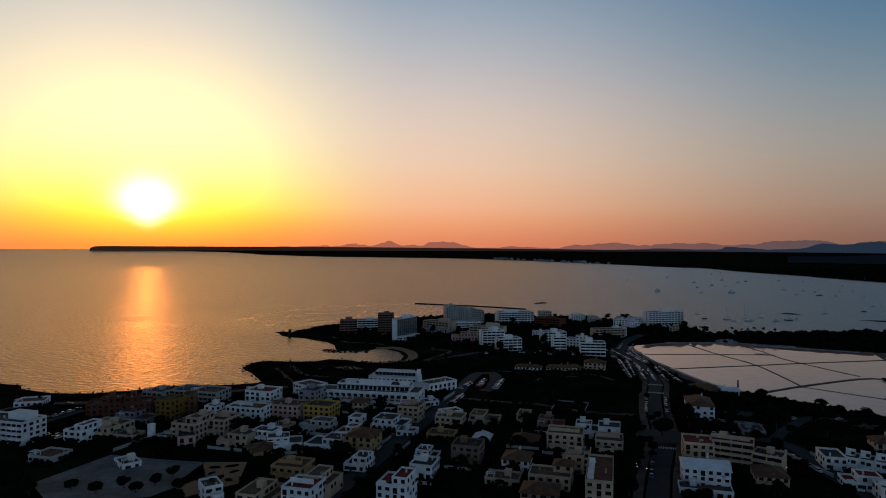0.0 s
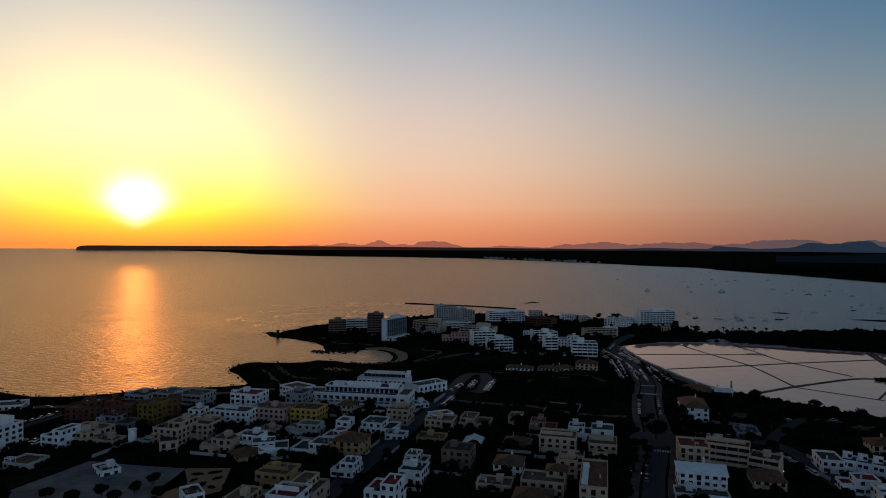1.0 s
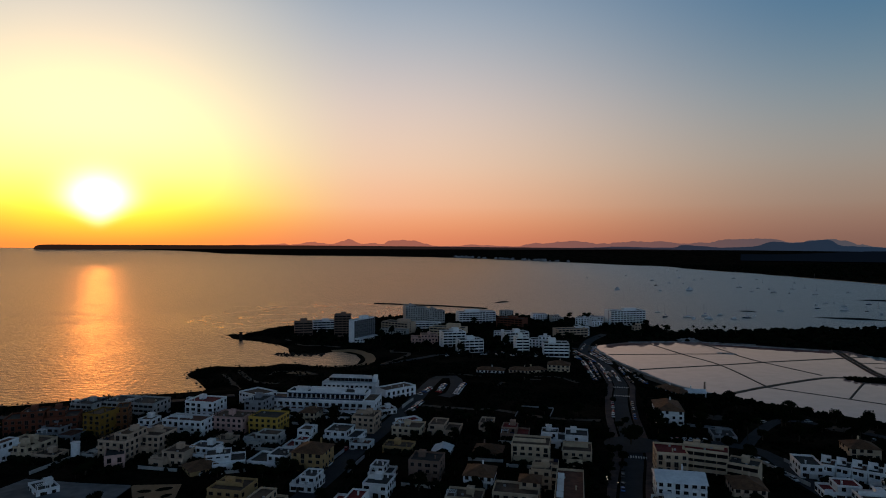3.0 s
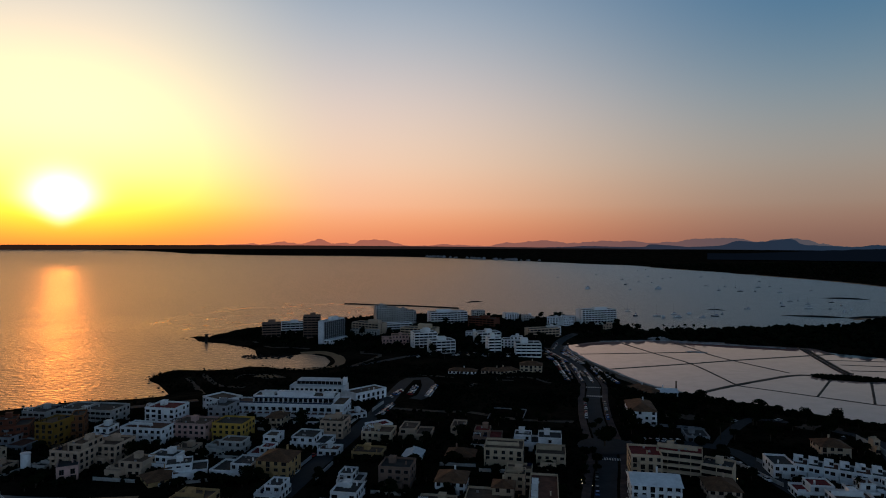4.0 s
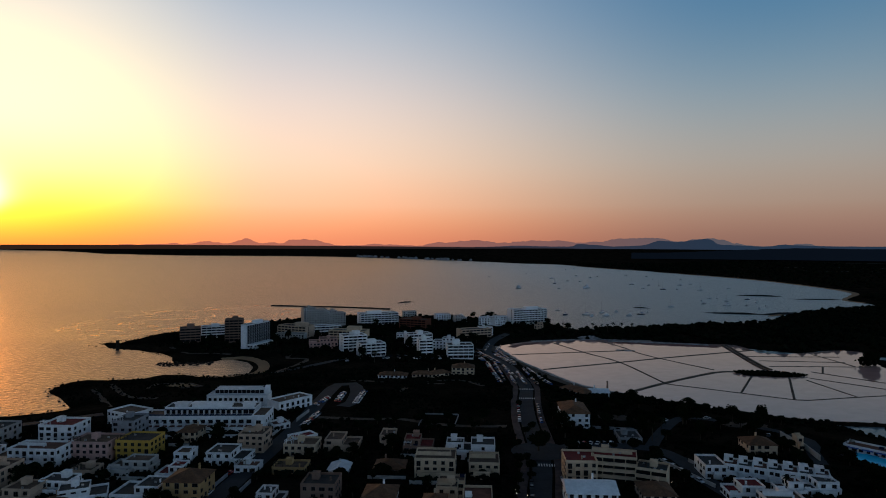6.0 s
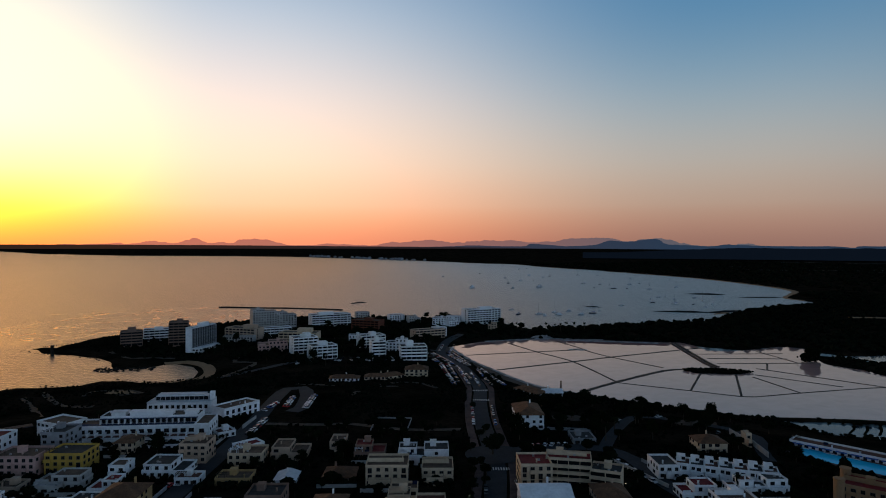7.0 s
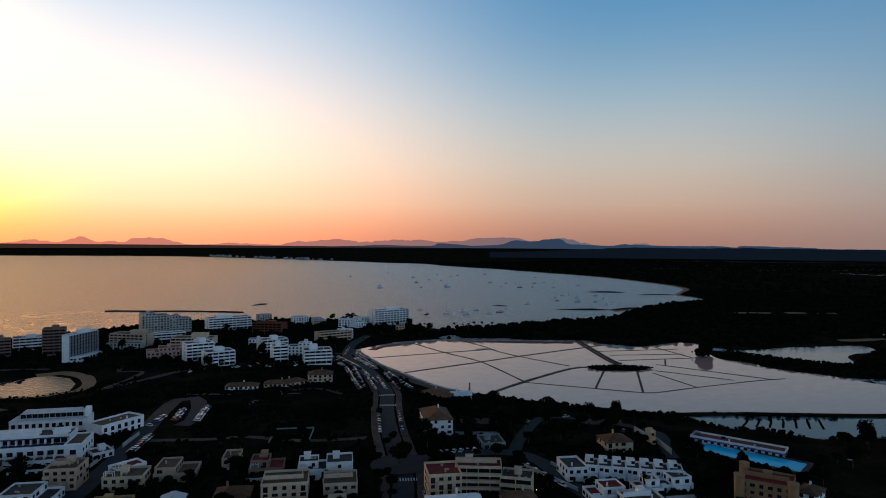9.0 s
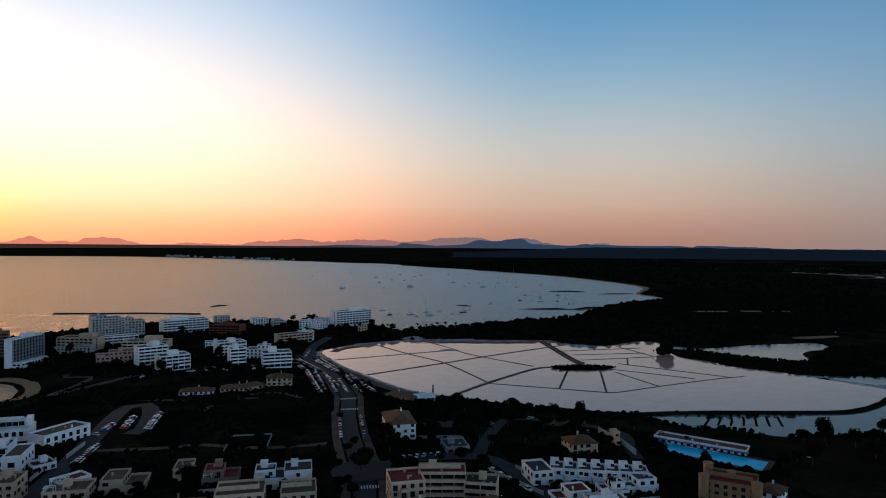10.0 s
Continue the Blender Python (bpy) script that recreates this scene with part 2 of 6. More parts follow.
M = {
    "sea": water("sea_water", (0.03, 0.05, 0.06), 0.40, 0.8, 4.0, 0.03, 2.0, gloss=(1.0, 0.67, 0.42), eastern=(0.70, 0.72, 0.70), slicks=True),
    "pan": water("brine", (0.50, 0.31, 0.27), 0.05, 0.02, 1.2, 0.02, 1.56, (0.96, 0.84, 0.80)),
    "lagoon": water("lagoon_water", (0.02, 0.035, 0.045), 0.12, 0.15, 1.5, 0.05),
    # ground set near black: the dusk gloom is put into its colour
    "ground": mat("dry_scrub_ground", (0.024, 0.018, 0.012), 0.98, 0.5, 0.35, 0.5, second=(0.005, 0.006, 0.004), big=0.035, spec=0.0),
    "rock": mat("dark_shore_rock", (0.03, 0.026, 0.022), 0.95, 0.5, 0.4, 0.6, big=0.08, spec=0.1),
    "sand": mat("beach_sand", (0.24, 0.185, 0.125), 0.95, 0.2, 0.5, 0.1, spec=0.1),
    "track": mat("pale_dust_track", (0.10, 0.08, 0.065), 0.95, 0.4, 0.4, 0.2, spec=0.1),
    "salt": mat("salt_crust", (0.42, 0.40, 0.40), 0.85, 0.45, 0.35, 0.2, second=(0.16, 0.14, 0.13), big=0.15),
    "dike": mat("dike_earth", (0.11, 0.09, 0.075), 0.95, 0.4, 0.8, 0.3, spec=0.1),
    "mud": mat("dull_red_edge", (0.16, 0.035, 0.03), 0.7, 0.4, 0.2, 0.1),
    "stubble": mat("far_stubble", (0.05, 0.045, 0.035), 0.95, 0.4, 0.05, 0.0, big=0.01, spec=0.05),
    "asphalt": mat("asphalt", (0.032, 0.036, 0.042), 0.95, 0.25, 0.8, 0.15, big=0.15),
    "paving": mat("pink_paving", (0.10, 0.065, 0.06), 0.95, 0.4, 0.5, 0.15, second=(0.05, 0.035, 0.035), big=0.12),
    "plaza": mat("pale_concrete", (0.16, 0.17, 0.18), 0.9, 0.35, 0.3, 0.1, second=(0.09, 0.095, 0.10), big=0.06),
    "paint": mat("road_paint", (0.6, 0.6, 0.58), 0.7, 0.3, 2.0, 0.05),
    # foliage darker than real leaves, with the evening blackness in its colour
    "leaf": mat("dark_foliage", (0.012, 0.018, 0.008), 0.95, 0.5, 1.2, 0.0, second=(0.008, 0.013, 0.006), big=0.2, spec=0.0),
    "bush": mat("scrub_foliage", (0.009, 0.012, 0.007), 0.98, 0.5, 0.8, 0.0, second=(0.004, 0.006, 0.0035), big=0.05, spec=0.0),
    "bark": mat("bark", (0.06, 0.045, 0.03), 0.95, 0.4, 3.0, 0.4),
    "glass": mat("window_glass", (0.006, 0.007, 0.009), 0.25, 0.2, 0.8, 0.0, spec=0.2),
    "frame": mat("window_frame", (0.10, 0.09, 0.085), 0.6, 0.2, 2.0, 0.0),
    "tile": mat("roof_tiles", (0.19, 0.095, 0.05), 0.9, 0.4, 1.5, 0.5, big=0.3, vary=0.2),
    "terracotta": mat("terracotta_deck", (0.17, 0.07, 0.045), 0.9, 0.35, 1.0, 0.1, big=0.3, vary=0.25),
    "reddeck": mat("red_roof_coating", (0.22, 0.018, 0.018), 0.85, 0.35, 0.8, 0.1, big=0.3),
    "greydeck": mat("grey_roof_deck", (0.065, 0.063, 0.062), 0.9, 0.35, 0.8, 0.1, big=0.3, vary=0.25),
    "tandeck": mat("tan_roof_deck", (0.15, 0.095, 0.065), 0.9, 0.35, 0.8, 0.1, big=0.3),
    "metal": mat("galvanised_metal", (0.45, 0.46, 0.48), 0.4, 0.2, 2.0, 0.0, metal=0.8),
    "pool": water("pool_water", (0.02, 0.62, 0.95), 0.08, 0.05, 0.8, 0.02, 1.15),
    "awning": mat("blue_canvas", (0.03, 0.10, 0.35), 0.8, 0.2, 1.0, 0.0),
    "navy": mat("navy_canvas", (0.015, 0.03, 0.08), 0.8, 0.2, 1.0, 0.0),
    "tyre": mat("tyre_rubber", (0.02, 0.02, 0.02), 0.9, 0.2, 4.0, 0.0),
    "solar": mat("solar_panel", (0.01, 0.015, 0.04), 0.15, 0.2, 2.0, 0.0),
}
WALLS = {
    "white": (0.78, 0.79, 0.80), "pale": (0.42, 0.41, 0.39), "cream": (0.55, 0.42, 0.29), "yellow": (0.50, 0.31, 0.06),
    "ochre": (0.42, 0.27, 0.12), "pink": (0.50, 0.31, 0.27), "stone": (0.50, 0.36, 0.26), "grey": (0.26, 0.27, 0.29),
    "rust": (0.14, 0.045, 0.025), "mustard": (0.21, 0.115, 0.02), "orange": (0.19, 0.075, 0.03), "brown": (0.20, 0.13, 0.10),
    "dark": (0.12, 0.12, 0.13), "sand": (0.28, 0.17, 0.09), "brick": (0.26, 0.16, 0.12),
}
for k, c in WALLS.items():
    M[k] = mat(k + "_render", c, 0.9, 0.16, 0.9, 0.12, big=0.25, spec=0.2, vary=0.14)
HUES = {"white": "white", "pale": "off-white", "cream": "cream", "yellow": "mustard yellow", "ochre": "ochre", "pink": "dusty pink",
        "stone": "beige", "grey": "grey", "rust": "rust red", "mustard": "deep yellow", "orange": "burnt orange", "brown": "brown",
        "dark": "dark grey", "sand": "sandstone", "brick": "brownish red"}

# ---- land and water ----
EYE_Z, NEAR = 101.3, 2400.0


def fold(x, y, z):
    """Brings far land nearer along its sight line, so that it stays inside the camera's reach. Nothing within NEAR metres moves."""
    r = math.hypot(x, y)
    if r <= NEAR:
        return x, y, z
    d = 2 * NEAR - NEAR * NEAR / r
    k = d / r
    return x * k, y * k, EYE_Z - (EYE_Z - z) * k


def spline(points, step=12.0, closed=False):
    """Catmull-Rom through the points."""
    pts = [np.array(p, float) for p in points]
    n = len(pts)
    out = []
    for i in range(n if closed else n - 1):
        if closed:
            a, b, c, d = (pts[(i + k) % n] for k in (-1, 0, 1, 2))
        else:
            a, b, c, d = pts[max(i - 1, 0)], pts[i], pts[i + 1], pts[min(i + 2, n - 1)]
        m = max(1, min(14, int(np.linalg.norm(c - b) / step)))
        for j in range(m):
            s = j / m
            out.append(tuple(0.5 * ((2 * b) + (c - a) * s + (2 * a - 5 * b + 4 * c - d) * s * s + (3 * b - a - 3 * c + d) * s ** 3)))
    if not closed:
        out.append(tuple(pts[-1]))
    return out


def ragged(pts, amount):
    return [(x + amount * noise.noise((x * 0.07, y * 0.07, 1.7)), y + amount * noise.noise((x * 0.07, y * 0.07, 9.1))) for x, y in pts]


TOWN_SHORE = [(-2400, -900), (-1100, 120), (-640, 420), (-430, 470), (-328, 464), (-297, 446), (-270, 434), (-234, 434), (-200, 455), (-165, 461),
              (-141, 468), (-155, 497), (-171, 522), (-166, 553), (-150, 559), (-115, 554), (-99, 571), (-76, 556), (-52, 552), (-41, 558)]
PENINSULA_SHORE = [(-38, 581), (-45, 603), (-61, 618), (-78, 604), (-106, 612), (-115, 643), (-124, 663), (-151, 687), (-174, 704), (-200, 731),
                   (-189, 756), (-169, 772), (-156, 806), (-110, 845), (-48, 884), (8, 930), (68, 938), (148, 918), (187, 908), (253, 884), (300, 855),
                   (318, 815), (318, 762), (330, 738)]
BAY_SHORE = [(371, 741), (423, 742), (509, 750), (598, 760), (660, 800), (720, 842), (812, 876), (913, 890), (951, 945), (968, 1010), (1060, 1085),
             (1136, 1160), (1209, 1339), (1280, 1688), (1268, 2152), (1251, 2611), (1215, 3050)]
FAR_SHORE = [(1100, 3350), (820, 4070), (461, 4869), (-163, 5453), (-904, 5874), (-1760, 6769), (-3101, 9391), (-5011, 11983), (-8758, 16187)]
HORIZON = [(-8200, 17800), (0, 19500), (7500, 13500), (9000, 8500), (9300, 5000), (9000, 0), (7000, -5000), (1000, -4000)]
PANS = [(189, 631), (190, 592), (188, 545), (194, 519), (195, 479), (202, 456), (218, 430), (226, 421), (248, 388), (260, 371), (281, 350), (297, 343), (328, 329),
        (379, 303), (411, 289), (449, 292), (492, 305), (489, 329), (487, 349), (486, 367), (480, 386), (469, 408), (470, 437), (463, 463), (474, 483), (510, 523),
        (503, 546), (461, 541), (420, 545), (425, 593), (406, 606), (312, 657), (275, 661), (237, 661), (208, 647)]
LAGOON = [(299, 330), (341, 308), (372, 294), (409, 281), (448, 286), (480, 290), (600, 250), (560, 190), (430, 230), (376, 255), (350, 266), (328, 275), (316, 296), (300, 309)]
FAR_LAGOON = [(513, 484), (541, 481), (565, 480), (600, 474), (630, 463), (658, 457), (636, 433), (590, 429), (556, 403), (535, 413), (521, 459)]
SIDE_POOL = [(500, 352), (540, 326), (514, 313), (500, 334)]

land_ring = ragged(spline(TOWN_SHORE + PENINSULA_SHORE + BAY_SHORE), 5.0) + spline(FAR_SHORE, 250) + HORIZON
holes = [ragged(spline(h, 9, True), 2.0) for h in (PANS, LAGOON, FAR_LAGOON, SIDE_POOL)]
SEGS = []
for ring in [land_ring] + holes:
    SEGS += [(*ring[i], *ring[(i + 1) % len(ring)]) for i in range(len(ring))]
SEGS = np.array(SEGS)


def shore_distance(x, y):
    p, d = SEGS[:, :2], SEGS[:, 2:] - SEGS[:, :2]
    w = np.array((x, y)) - p
    t = np.clip((w * d).sum(1) / np.maximum((d * d).sum(1), 1e-6), 0, 1)
    return math.sqrt(((w - d * t[:, None]) ** 2).sum(1).min())


def inside(ring, x, y):
    hit, n = False, len(ring)
    for i in range(n):
        (x1, y1), (x2, y2) = ring[i], ring[(i + 1) % n]
        if (y1 > y) != (y2 > y) and x < (x2 - x1) * (y - y1) / (y2 - y1) + x1:
            hit = not hit
    return hit


def on_land(x, y):
    return inside(land_ring, x, y) and not any(inside(h, x, y) for h in holes)


def ground_z(x, y):
    d = shore_distance(x, y)
    s, q = min(1.0, d / 45.0), min(1.0, d / 5.0)
    s = s * s * (3 - 2 * s)
    return -0.4 + 0.75 * q + 3.1 * s + 0.5 * s * noise.noise((x * 0.03, y * 0.03, 4.0))


def mesh_from(name, verts, faces, material, smooth=False):
    me = bpy.data.meshes.new(name)
    me.from_pydata(verts, [], faces)
    me.materials.append(material)
    if smooth:
        me.polygons.foreach_set("use_smooth", [True] * len(me.polygons))
    return new(name, me)


from mathutils.geometry import delaunay_2d_cdt

pts, edges = [], []
for ring in [land_ring] + holes:
    k = len(pts)
    pts += [Vector(p) for p in ring]
    edges += [(k + i, k + (i + 1) % len(ring)) for i in range(len(ring))]
rng = random.Random(3)
r = 50.0
while r < 20000:
    for a in range(-80, 140, 3):
        q = radians(a + rng.uniform(-1, 1))
        x, y = r * math.sin(q), r * math.cos(q)
        if on_land(x, y):
            pts.append(Vector((x + rng.uniform(-2, 2), y + rng.uniform(-2, 2))))
    r *= 1.05
cdt = delaunay_2d_cdt(pts, edges, [], 1, 0.01)
land_faces = []
for f in cdt[2]:
    c = sum((cdt[0][i] for i in f), Vector((0, 0))) / len(f)
    if on_land(c.x, c.y):
        land_faces.append(tuple(f))
gv = [fold(v.x, v.y, ground_z(v.x, v.y)) for v in cdt[0]]
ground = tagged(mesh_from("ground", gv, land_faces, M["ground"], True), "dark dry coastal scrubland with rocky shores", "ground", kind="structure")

sv, sf = [], []
radii = [0.01, 150, 300, 500, 800, 1200, 1700, 2300, 2800, 3500, 4500, 6000, 8000, 11000, 15000, 19000]
for i, r in enumerate(radii):
    for a in range(0, 360, 5):
        q = min(r, np.interp(a if a < 300 else a - 360, (-60, -27, -25, -20, -15, -10, -5, 0, 5, 10, 15, 20, 25, 30, 35, 40, 290), (19000, 19000, 16500, 12000, 9000, 8000, 7500, 7000, 6000, 5200, 4700, 4200, 3600, 3100, 2800, 2500, 2500)))
        sv.append(fold(q * math.sin(radians(a)), q * math.cos(radians(a)), -0.15))
for i in range(len(radii) - 1):
    for a in range(72):
        b = (a + 1) % 72
        sf.append((i * 72 + a, i * 72 + b, (i + 1) * 72 + b, (i + 1) * 72 + a))
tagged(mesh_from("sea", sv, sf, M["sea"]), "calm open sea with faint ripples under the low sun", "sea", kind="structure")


def sheet(name, ring, z, material, label, category):
    """A flat sheet inside a ring."""
    c = delaunay_2d_cdt([Vector(p) for p in ring], [(i, (i + 1) % len(ring)) for i in range(len(ring))], [], 1, 0.01)
    return tagged(mesh_from(name, [(v.x, v.y, z) for v in c[0]], [tuple(f) for f in c[2]], material), label, category, kind="structure")


def grown(ring, amount):
    c = np.mean(np.array(ring), axis=0)
    return [(x + amount * (x - c[0]) / max(1, math.hypot(x - c[0], y - c[1])), y + amount * (y - c[1]) / max(1, math.hypot(x - c[0], y - c[1]))) for x, y in ring]


sheet("water_salt_pans", grown(holes[0], 5), -0.05, M["pan"], "still pinkish brine of the salt pans", "salt pan")
sheet("water_lagoon", grown(holes[1], 3), -0.06, M["lagoon"], "dull blue brackish lagoon beside the salt pans", "lagoon")
sheet("water_far_lagoon", grown(holes[2], 3), -0.06, M["lagoon"], "pale shallow lagoon behind a scrub bank", "lagoon")
sheet("water_side_pool", grown(holes[3], 2), -0.06, M["lagoon"], "narrow pale pool beside a scrub bank", "lagoon")


def ribbon(name, points, width, top, material, label, category, drop=0.5, kind="structure", follow=False, rough=0.0):
    """A bank or road along a line: flat top, sloping sides."""
    line = spline(points, 8)
    verts, faces = [], []
    for i, (x, y) in enumerate(line):
        a, b = line[max(i - 1, 0)], line[min(i + 1, len(line) - 1)]
        dx_, dy_ = b[0] - a[0], b[1] - a[1]
        q = math.hypot(dx_, dy_) or 1
        nx, ny = -dy_ / q, dx_ / q
        wob = 1 + rough * noise.noise((x * 0.12, y * 0.12, 3))
        for s, lift in ((-0.5 * width * wob - drop * 0.8, -drop), (-0.5 * width * wob, 0), (0.5 * width * wob, 0), (0.5 * width * wob + drop * 0.8, -drop)):
            px_, py_ = x + nx * s, y + ny * s
            verts.append(fold(px_, py_, (ground_z(px_, py_) if follow else 0) + top + lift))
        if i:
            k = 4 * i
            faces += [(k - 4 + j, k + j, k + j + 1, k - 3 + j) for j in range(3)]
    faces += [(0, 1, 2, 3), (len(verts) - 1, len(verts) - 2, len(verts) - 3, len(verts) - 4)]
    return tagged(mesh_from(name, verts, faces, material), label, category, kind=kind)


BANK = "low earth dike between two salt pans"
for w, line in ((1.6, [(190, 592), (261, 591), (296, 590), (308, 591)]), (3.0, [(192, 521), (267, 536), (316, 547), (393, 561), (424, 566)]),
                (2.0, [(254, 651), (260, 589), (268, 536), (260, 457)]), (1.6, [(308, 645), (310, 601), (308, 577), (312, 546), (326, 490)]),
                (5.0, [(214, 430), (257, 453), (319, 480), (337, 480), (356, 477), (366, 480)]), (2.0, [(340, 463), (293, 415)]), (2.0, [(364, 452), (316, 393)]),
                (1.2, [(369, 440), (361, 388)]), (0.8, [(397, 466), (434, 383)]), (0.7, [(377, 446), (405, 394)]),
                (0.8, [(259, 452), (293, 415), (315, 391), (322, 388), (361, 388), (419, 386), (445, 382)]), (1.0, [(381, 493), (462, 472)]),
                (0.9, [(391, 517), (457, 494)]), (1.0, [(461, 534), (450, 477)]), (1.6, [(422, 481), (401, 459)]), (0.8, [(395, 538), (474, 517)])):
    ribbon("dike", line, w * 0.6, 0.22, M["dike"], BANK, "dike", 0.35, rough=0.3)
for off in (-2.2, 2.2):
    ribbon("causeway", [(416 + off, 598), (374 + off, 497), (370 + off, 480)], 1.5, 0.7, M["dike"], "raised double causeway of pale earth across the pans", "dike", 1.0, rough=0.2)
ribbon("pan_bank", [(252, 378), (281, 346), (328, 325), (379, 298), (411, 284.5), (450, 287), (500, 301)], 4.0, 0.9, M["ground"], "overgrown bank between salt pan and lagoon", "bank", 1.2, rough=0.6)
ribbon("verge_bank", [(184, 644), (180, 600), (179, 560), (182, 520), (184, 490), (191, 455), (206, 428)], 8.0, 0.12, M["track"], "bare brown bank between road and salt pan", "bank", 0.5, follow=True, rough=0.5)
ribbon("salt_verge", [(190, 640), (187, 600), (185.5, 560), (189, 520), (191, 490), (198, 457), (213, 430)], 3.5, 0.25, M["salt"], "crust of white salt along the pan's edge", "salt bank", 0.6, rough=0.9)
ribbon("salt_verge", [(236, 664), (275, 665), (312, 661), (360, 640)], 5.0, 0.3, M["salt"], "crust of white salt along the pan's edge", "salt bank", 0.6, rough=0.7)
ribbon("salt_verge", [(316, 650), (360, 627), (402, 603)], 9.0, 0.1, M["salt"], "crust of white salt along the pan's edge", "salt bank", 0.4, rough=0.5)
# plain dull red bands along the pan's edge
ribbon("mud_bank", [(318, 640), (360, 615), (404, 592)], 13.0, 0.06, M["mud"], "dull red band at the foot of the salt crust", "mud bank", 0.3, rough=0.9)
ribbon("mud_bank", [(203, 632), (218, 646), (240, 652)], 9.0, 0.06, M["mud"], "dull red band at the foot of the salt crust", "mud bank", 0.3, rough=0.9)


for k in range(7):
    x, y = 324 + k * 6.0, 317 - k * 3.2
    ribbon("reed_row", [(x, y), (x - 6, y - 5), (x - 15, y - 10 - k * 0.5)], 0.8, 0.3, M["bush"], "narrow dark row of reeds in the lagoon", "reeds", 0.4, rough=0.5)


def mound(name, x, y, lx, ly, h, rot, material, label, category, seed=0, kind="structure", base=-0.4):
    """A rough low mound."""
    verts, faces = [(x, y, base + h)], []
    n, rings = 28, 6
    c, s = math.cos(radians(rot)), math.sin(radians(rot))
    for i in range(1, rings + 1):
        q = i / rings
        for j in range(n):
            a = 2 * math.pi * j / n
            w = q * (1 + 0.28 * noise.noise((math.cos(a) * 2, math.sin(a) * 2, seed + 0.3)))
            u, v = lx * w * math.cos(a), ly * w * math.sin(a)
            z = base + h * (1 - q ** 2) * (1 + 0.5 * noise.noise((u * 0.3, v * 0.3, seed)))
            verts.append(fold(x + u * c - v * s, y + u * s + v * c, z))
    faces += [(0, 1 + j, 1 + (j + 1) % n) for j in range(n)]
    for i in range(rings - 1):
        for j in range(n):
            a, b = 1 + i * n + j, 1 + i * n + (j + 1) % n
            faces.append((a, a + n, b + n, b))
    return tagged(mesh_from(name, verts, faces, material, True), label, category, kind=kind)


mound("islet", 358, 465, 27, 11, 1.6, -24, M["bush"], "dark overgrown islet in the salt pans", "islet", 2)
mound("salt_heap", 303, 592, 13, 6, 0.9, -30, M["salt"], "flat white heap of salt on a dike", "salt heap", 3)
mound("salt_heap", 303, 668, 14, 5, 3.2, -25, M["salt"], "long white heap of harvested salt", "salt heap", 4, base=0)
for i, (x, y, lx, ly, h, rot) in enumerate([(-30, 1106, 14, 5, 2.0, -22), (58, 1066, 16, 3, 1.9, -22), (112, 1035, 14, 3, 1.9, -32), (180, 1130, 22, 4, 1.7, 30), (888, 1125, 46, 9, 2.2, -33),
                                            (533, 958, 16, 4, 1.3, -42), (625, 852, 45, 7, 1.8, -28), (690, 836, 40, 10, 2.0, 8), (936, 1032, 48, 6, 1.5, -22), (1060, 1010, 60, 14, 1.8, 10)]):
    mound("reef" if i > 3 else "breakwater", x, y, lx, ly, h + 0.4, rot, M["rock"], "low dark rock reef in the bay" if i > 3 else "long low breakwater of dark boulders", "reef" if i > 3 else "breakwater", i, base=-0.5)
mound("beach", 668, 822, 26, 7, 0.9, 25, M["sand"], "small pale sand spit beside a reef", "beach", 12)
for line in ([(2165, 1450), (2147, 1250), (2190, 1157)], [(2214, 1343), (2160, 1200), (2012, 1068)], [(717, 516), (733, 503), (730, 470)]):
    ribbon("marsh", line, 16 if line[0][0] > 1000 else 9, 0.9, M["lagoon"], "pale strip of shallow marsh water", "marsh", 0.3, follow=True, rough=0.8)
BARE = ([(771, 701), (805, 688), (850, 668), (900, 640)], 9.0), ([(659, 480), (680, 471), (702, 459)], 7.0)
for line, w in BARE:
    ribbon("clearing", line, w, 0.5, M["sand"], "bare strip of pale sand in the dark wood", "clearing", 0.5, follow=True, rough=0.8)


def off_bare(x, y):
    """Land away from the bare strips and from the ground just before them."""
    return on_land(x, y) and not any(-9 < (px_ - x) * 0.75 + (py_ - y) * 0.66 < 30 and abs((x - px_) * 0.66 - (y - py_) * 0.75) < 14 and math.hypot(x - px_, y - py_) < 34 for l, _ in BARE for px_, py_ in l)


fields = random.Random(17)
for k in range(26):
    a, r = radians(fields.uniform(44, 66)), fields.uniform(2300, 4600)
    x, y, q = r * math.sin(a), r * math.cos(a), fields.uniform(60, 260)
    ribbon("field", [(x - q, y + q * 0.6), (x, y), (x + q, y - q * 0.5)], fields.uniform(15, 50), 1.5, M["stubble"], "pale stubble field on the far plain", "field", 0.5, follow=True, rough=0.6)
ribbon("breakwater", [(-44, 1112), (-19, 1102), (20, 1082), (67, 1063), (137, 1017)], 3.5, 1.5, M["rock"], "long low breakwater of dark boulders", "breakwater", 2.2, rough=0.9)
ribbon("beach", [(-70, 548), (-48, 544), (-32, 552), (-28, 575), (-34, 604), (-50, 624), (-66, 622)], 9, 0.12, M["sand"], "pale crescent of sand round a small cove", "beach", 0.5, follow=True, rough=0.25)
ribbon("beach", [(1060, 1078), (1140, 1155), (1215, 1335), (1287, 1688), (1275, 2152), (1258, 2611), (1222, 3050)], 13, 0.6, M["sand"], "long pale beach round the bay", "beach", 1.0)
ribbon("beach", [(960, 950), (975, 1010), (1062, 1080)], 8, 0.5, M["sand"], "long pale beach round the bay", "beach", 1.0)

# far hills, three ridges one behind another


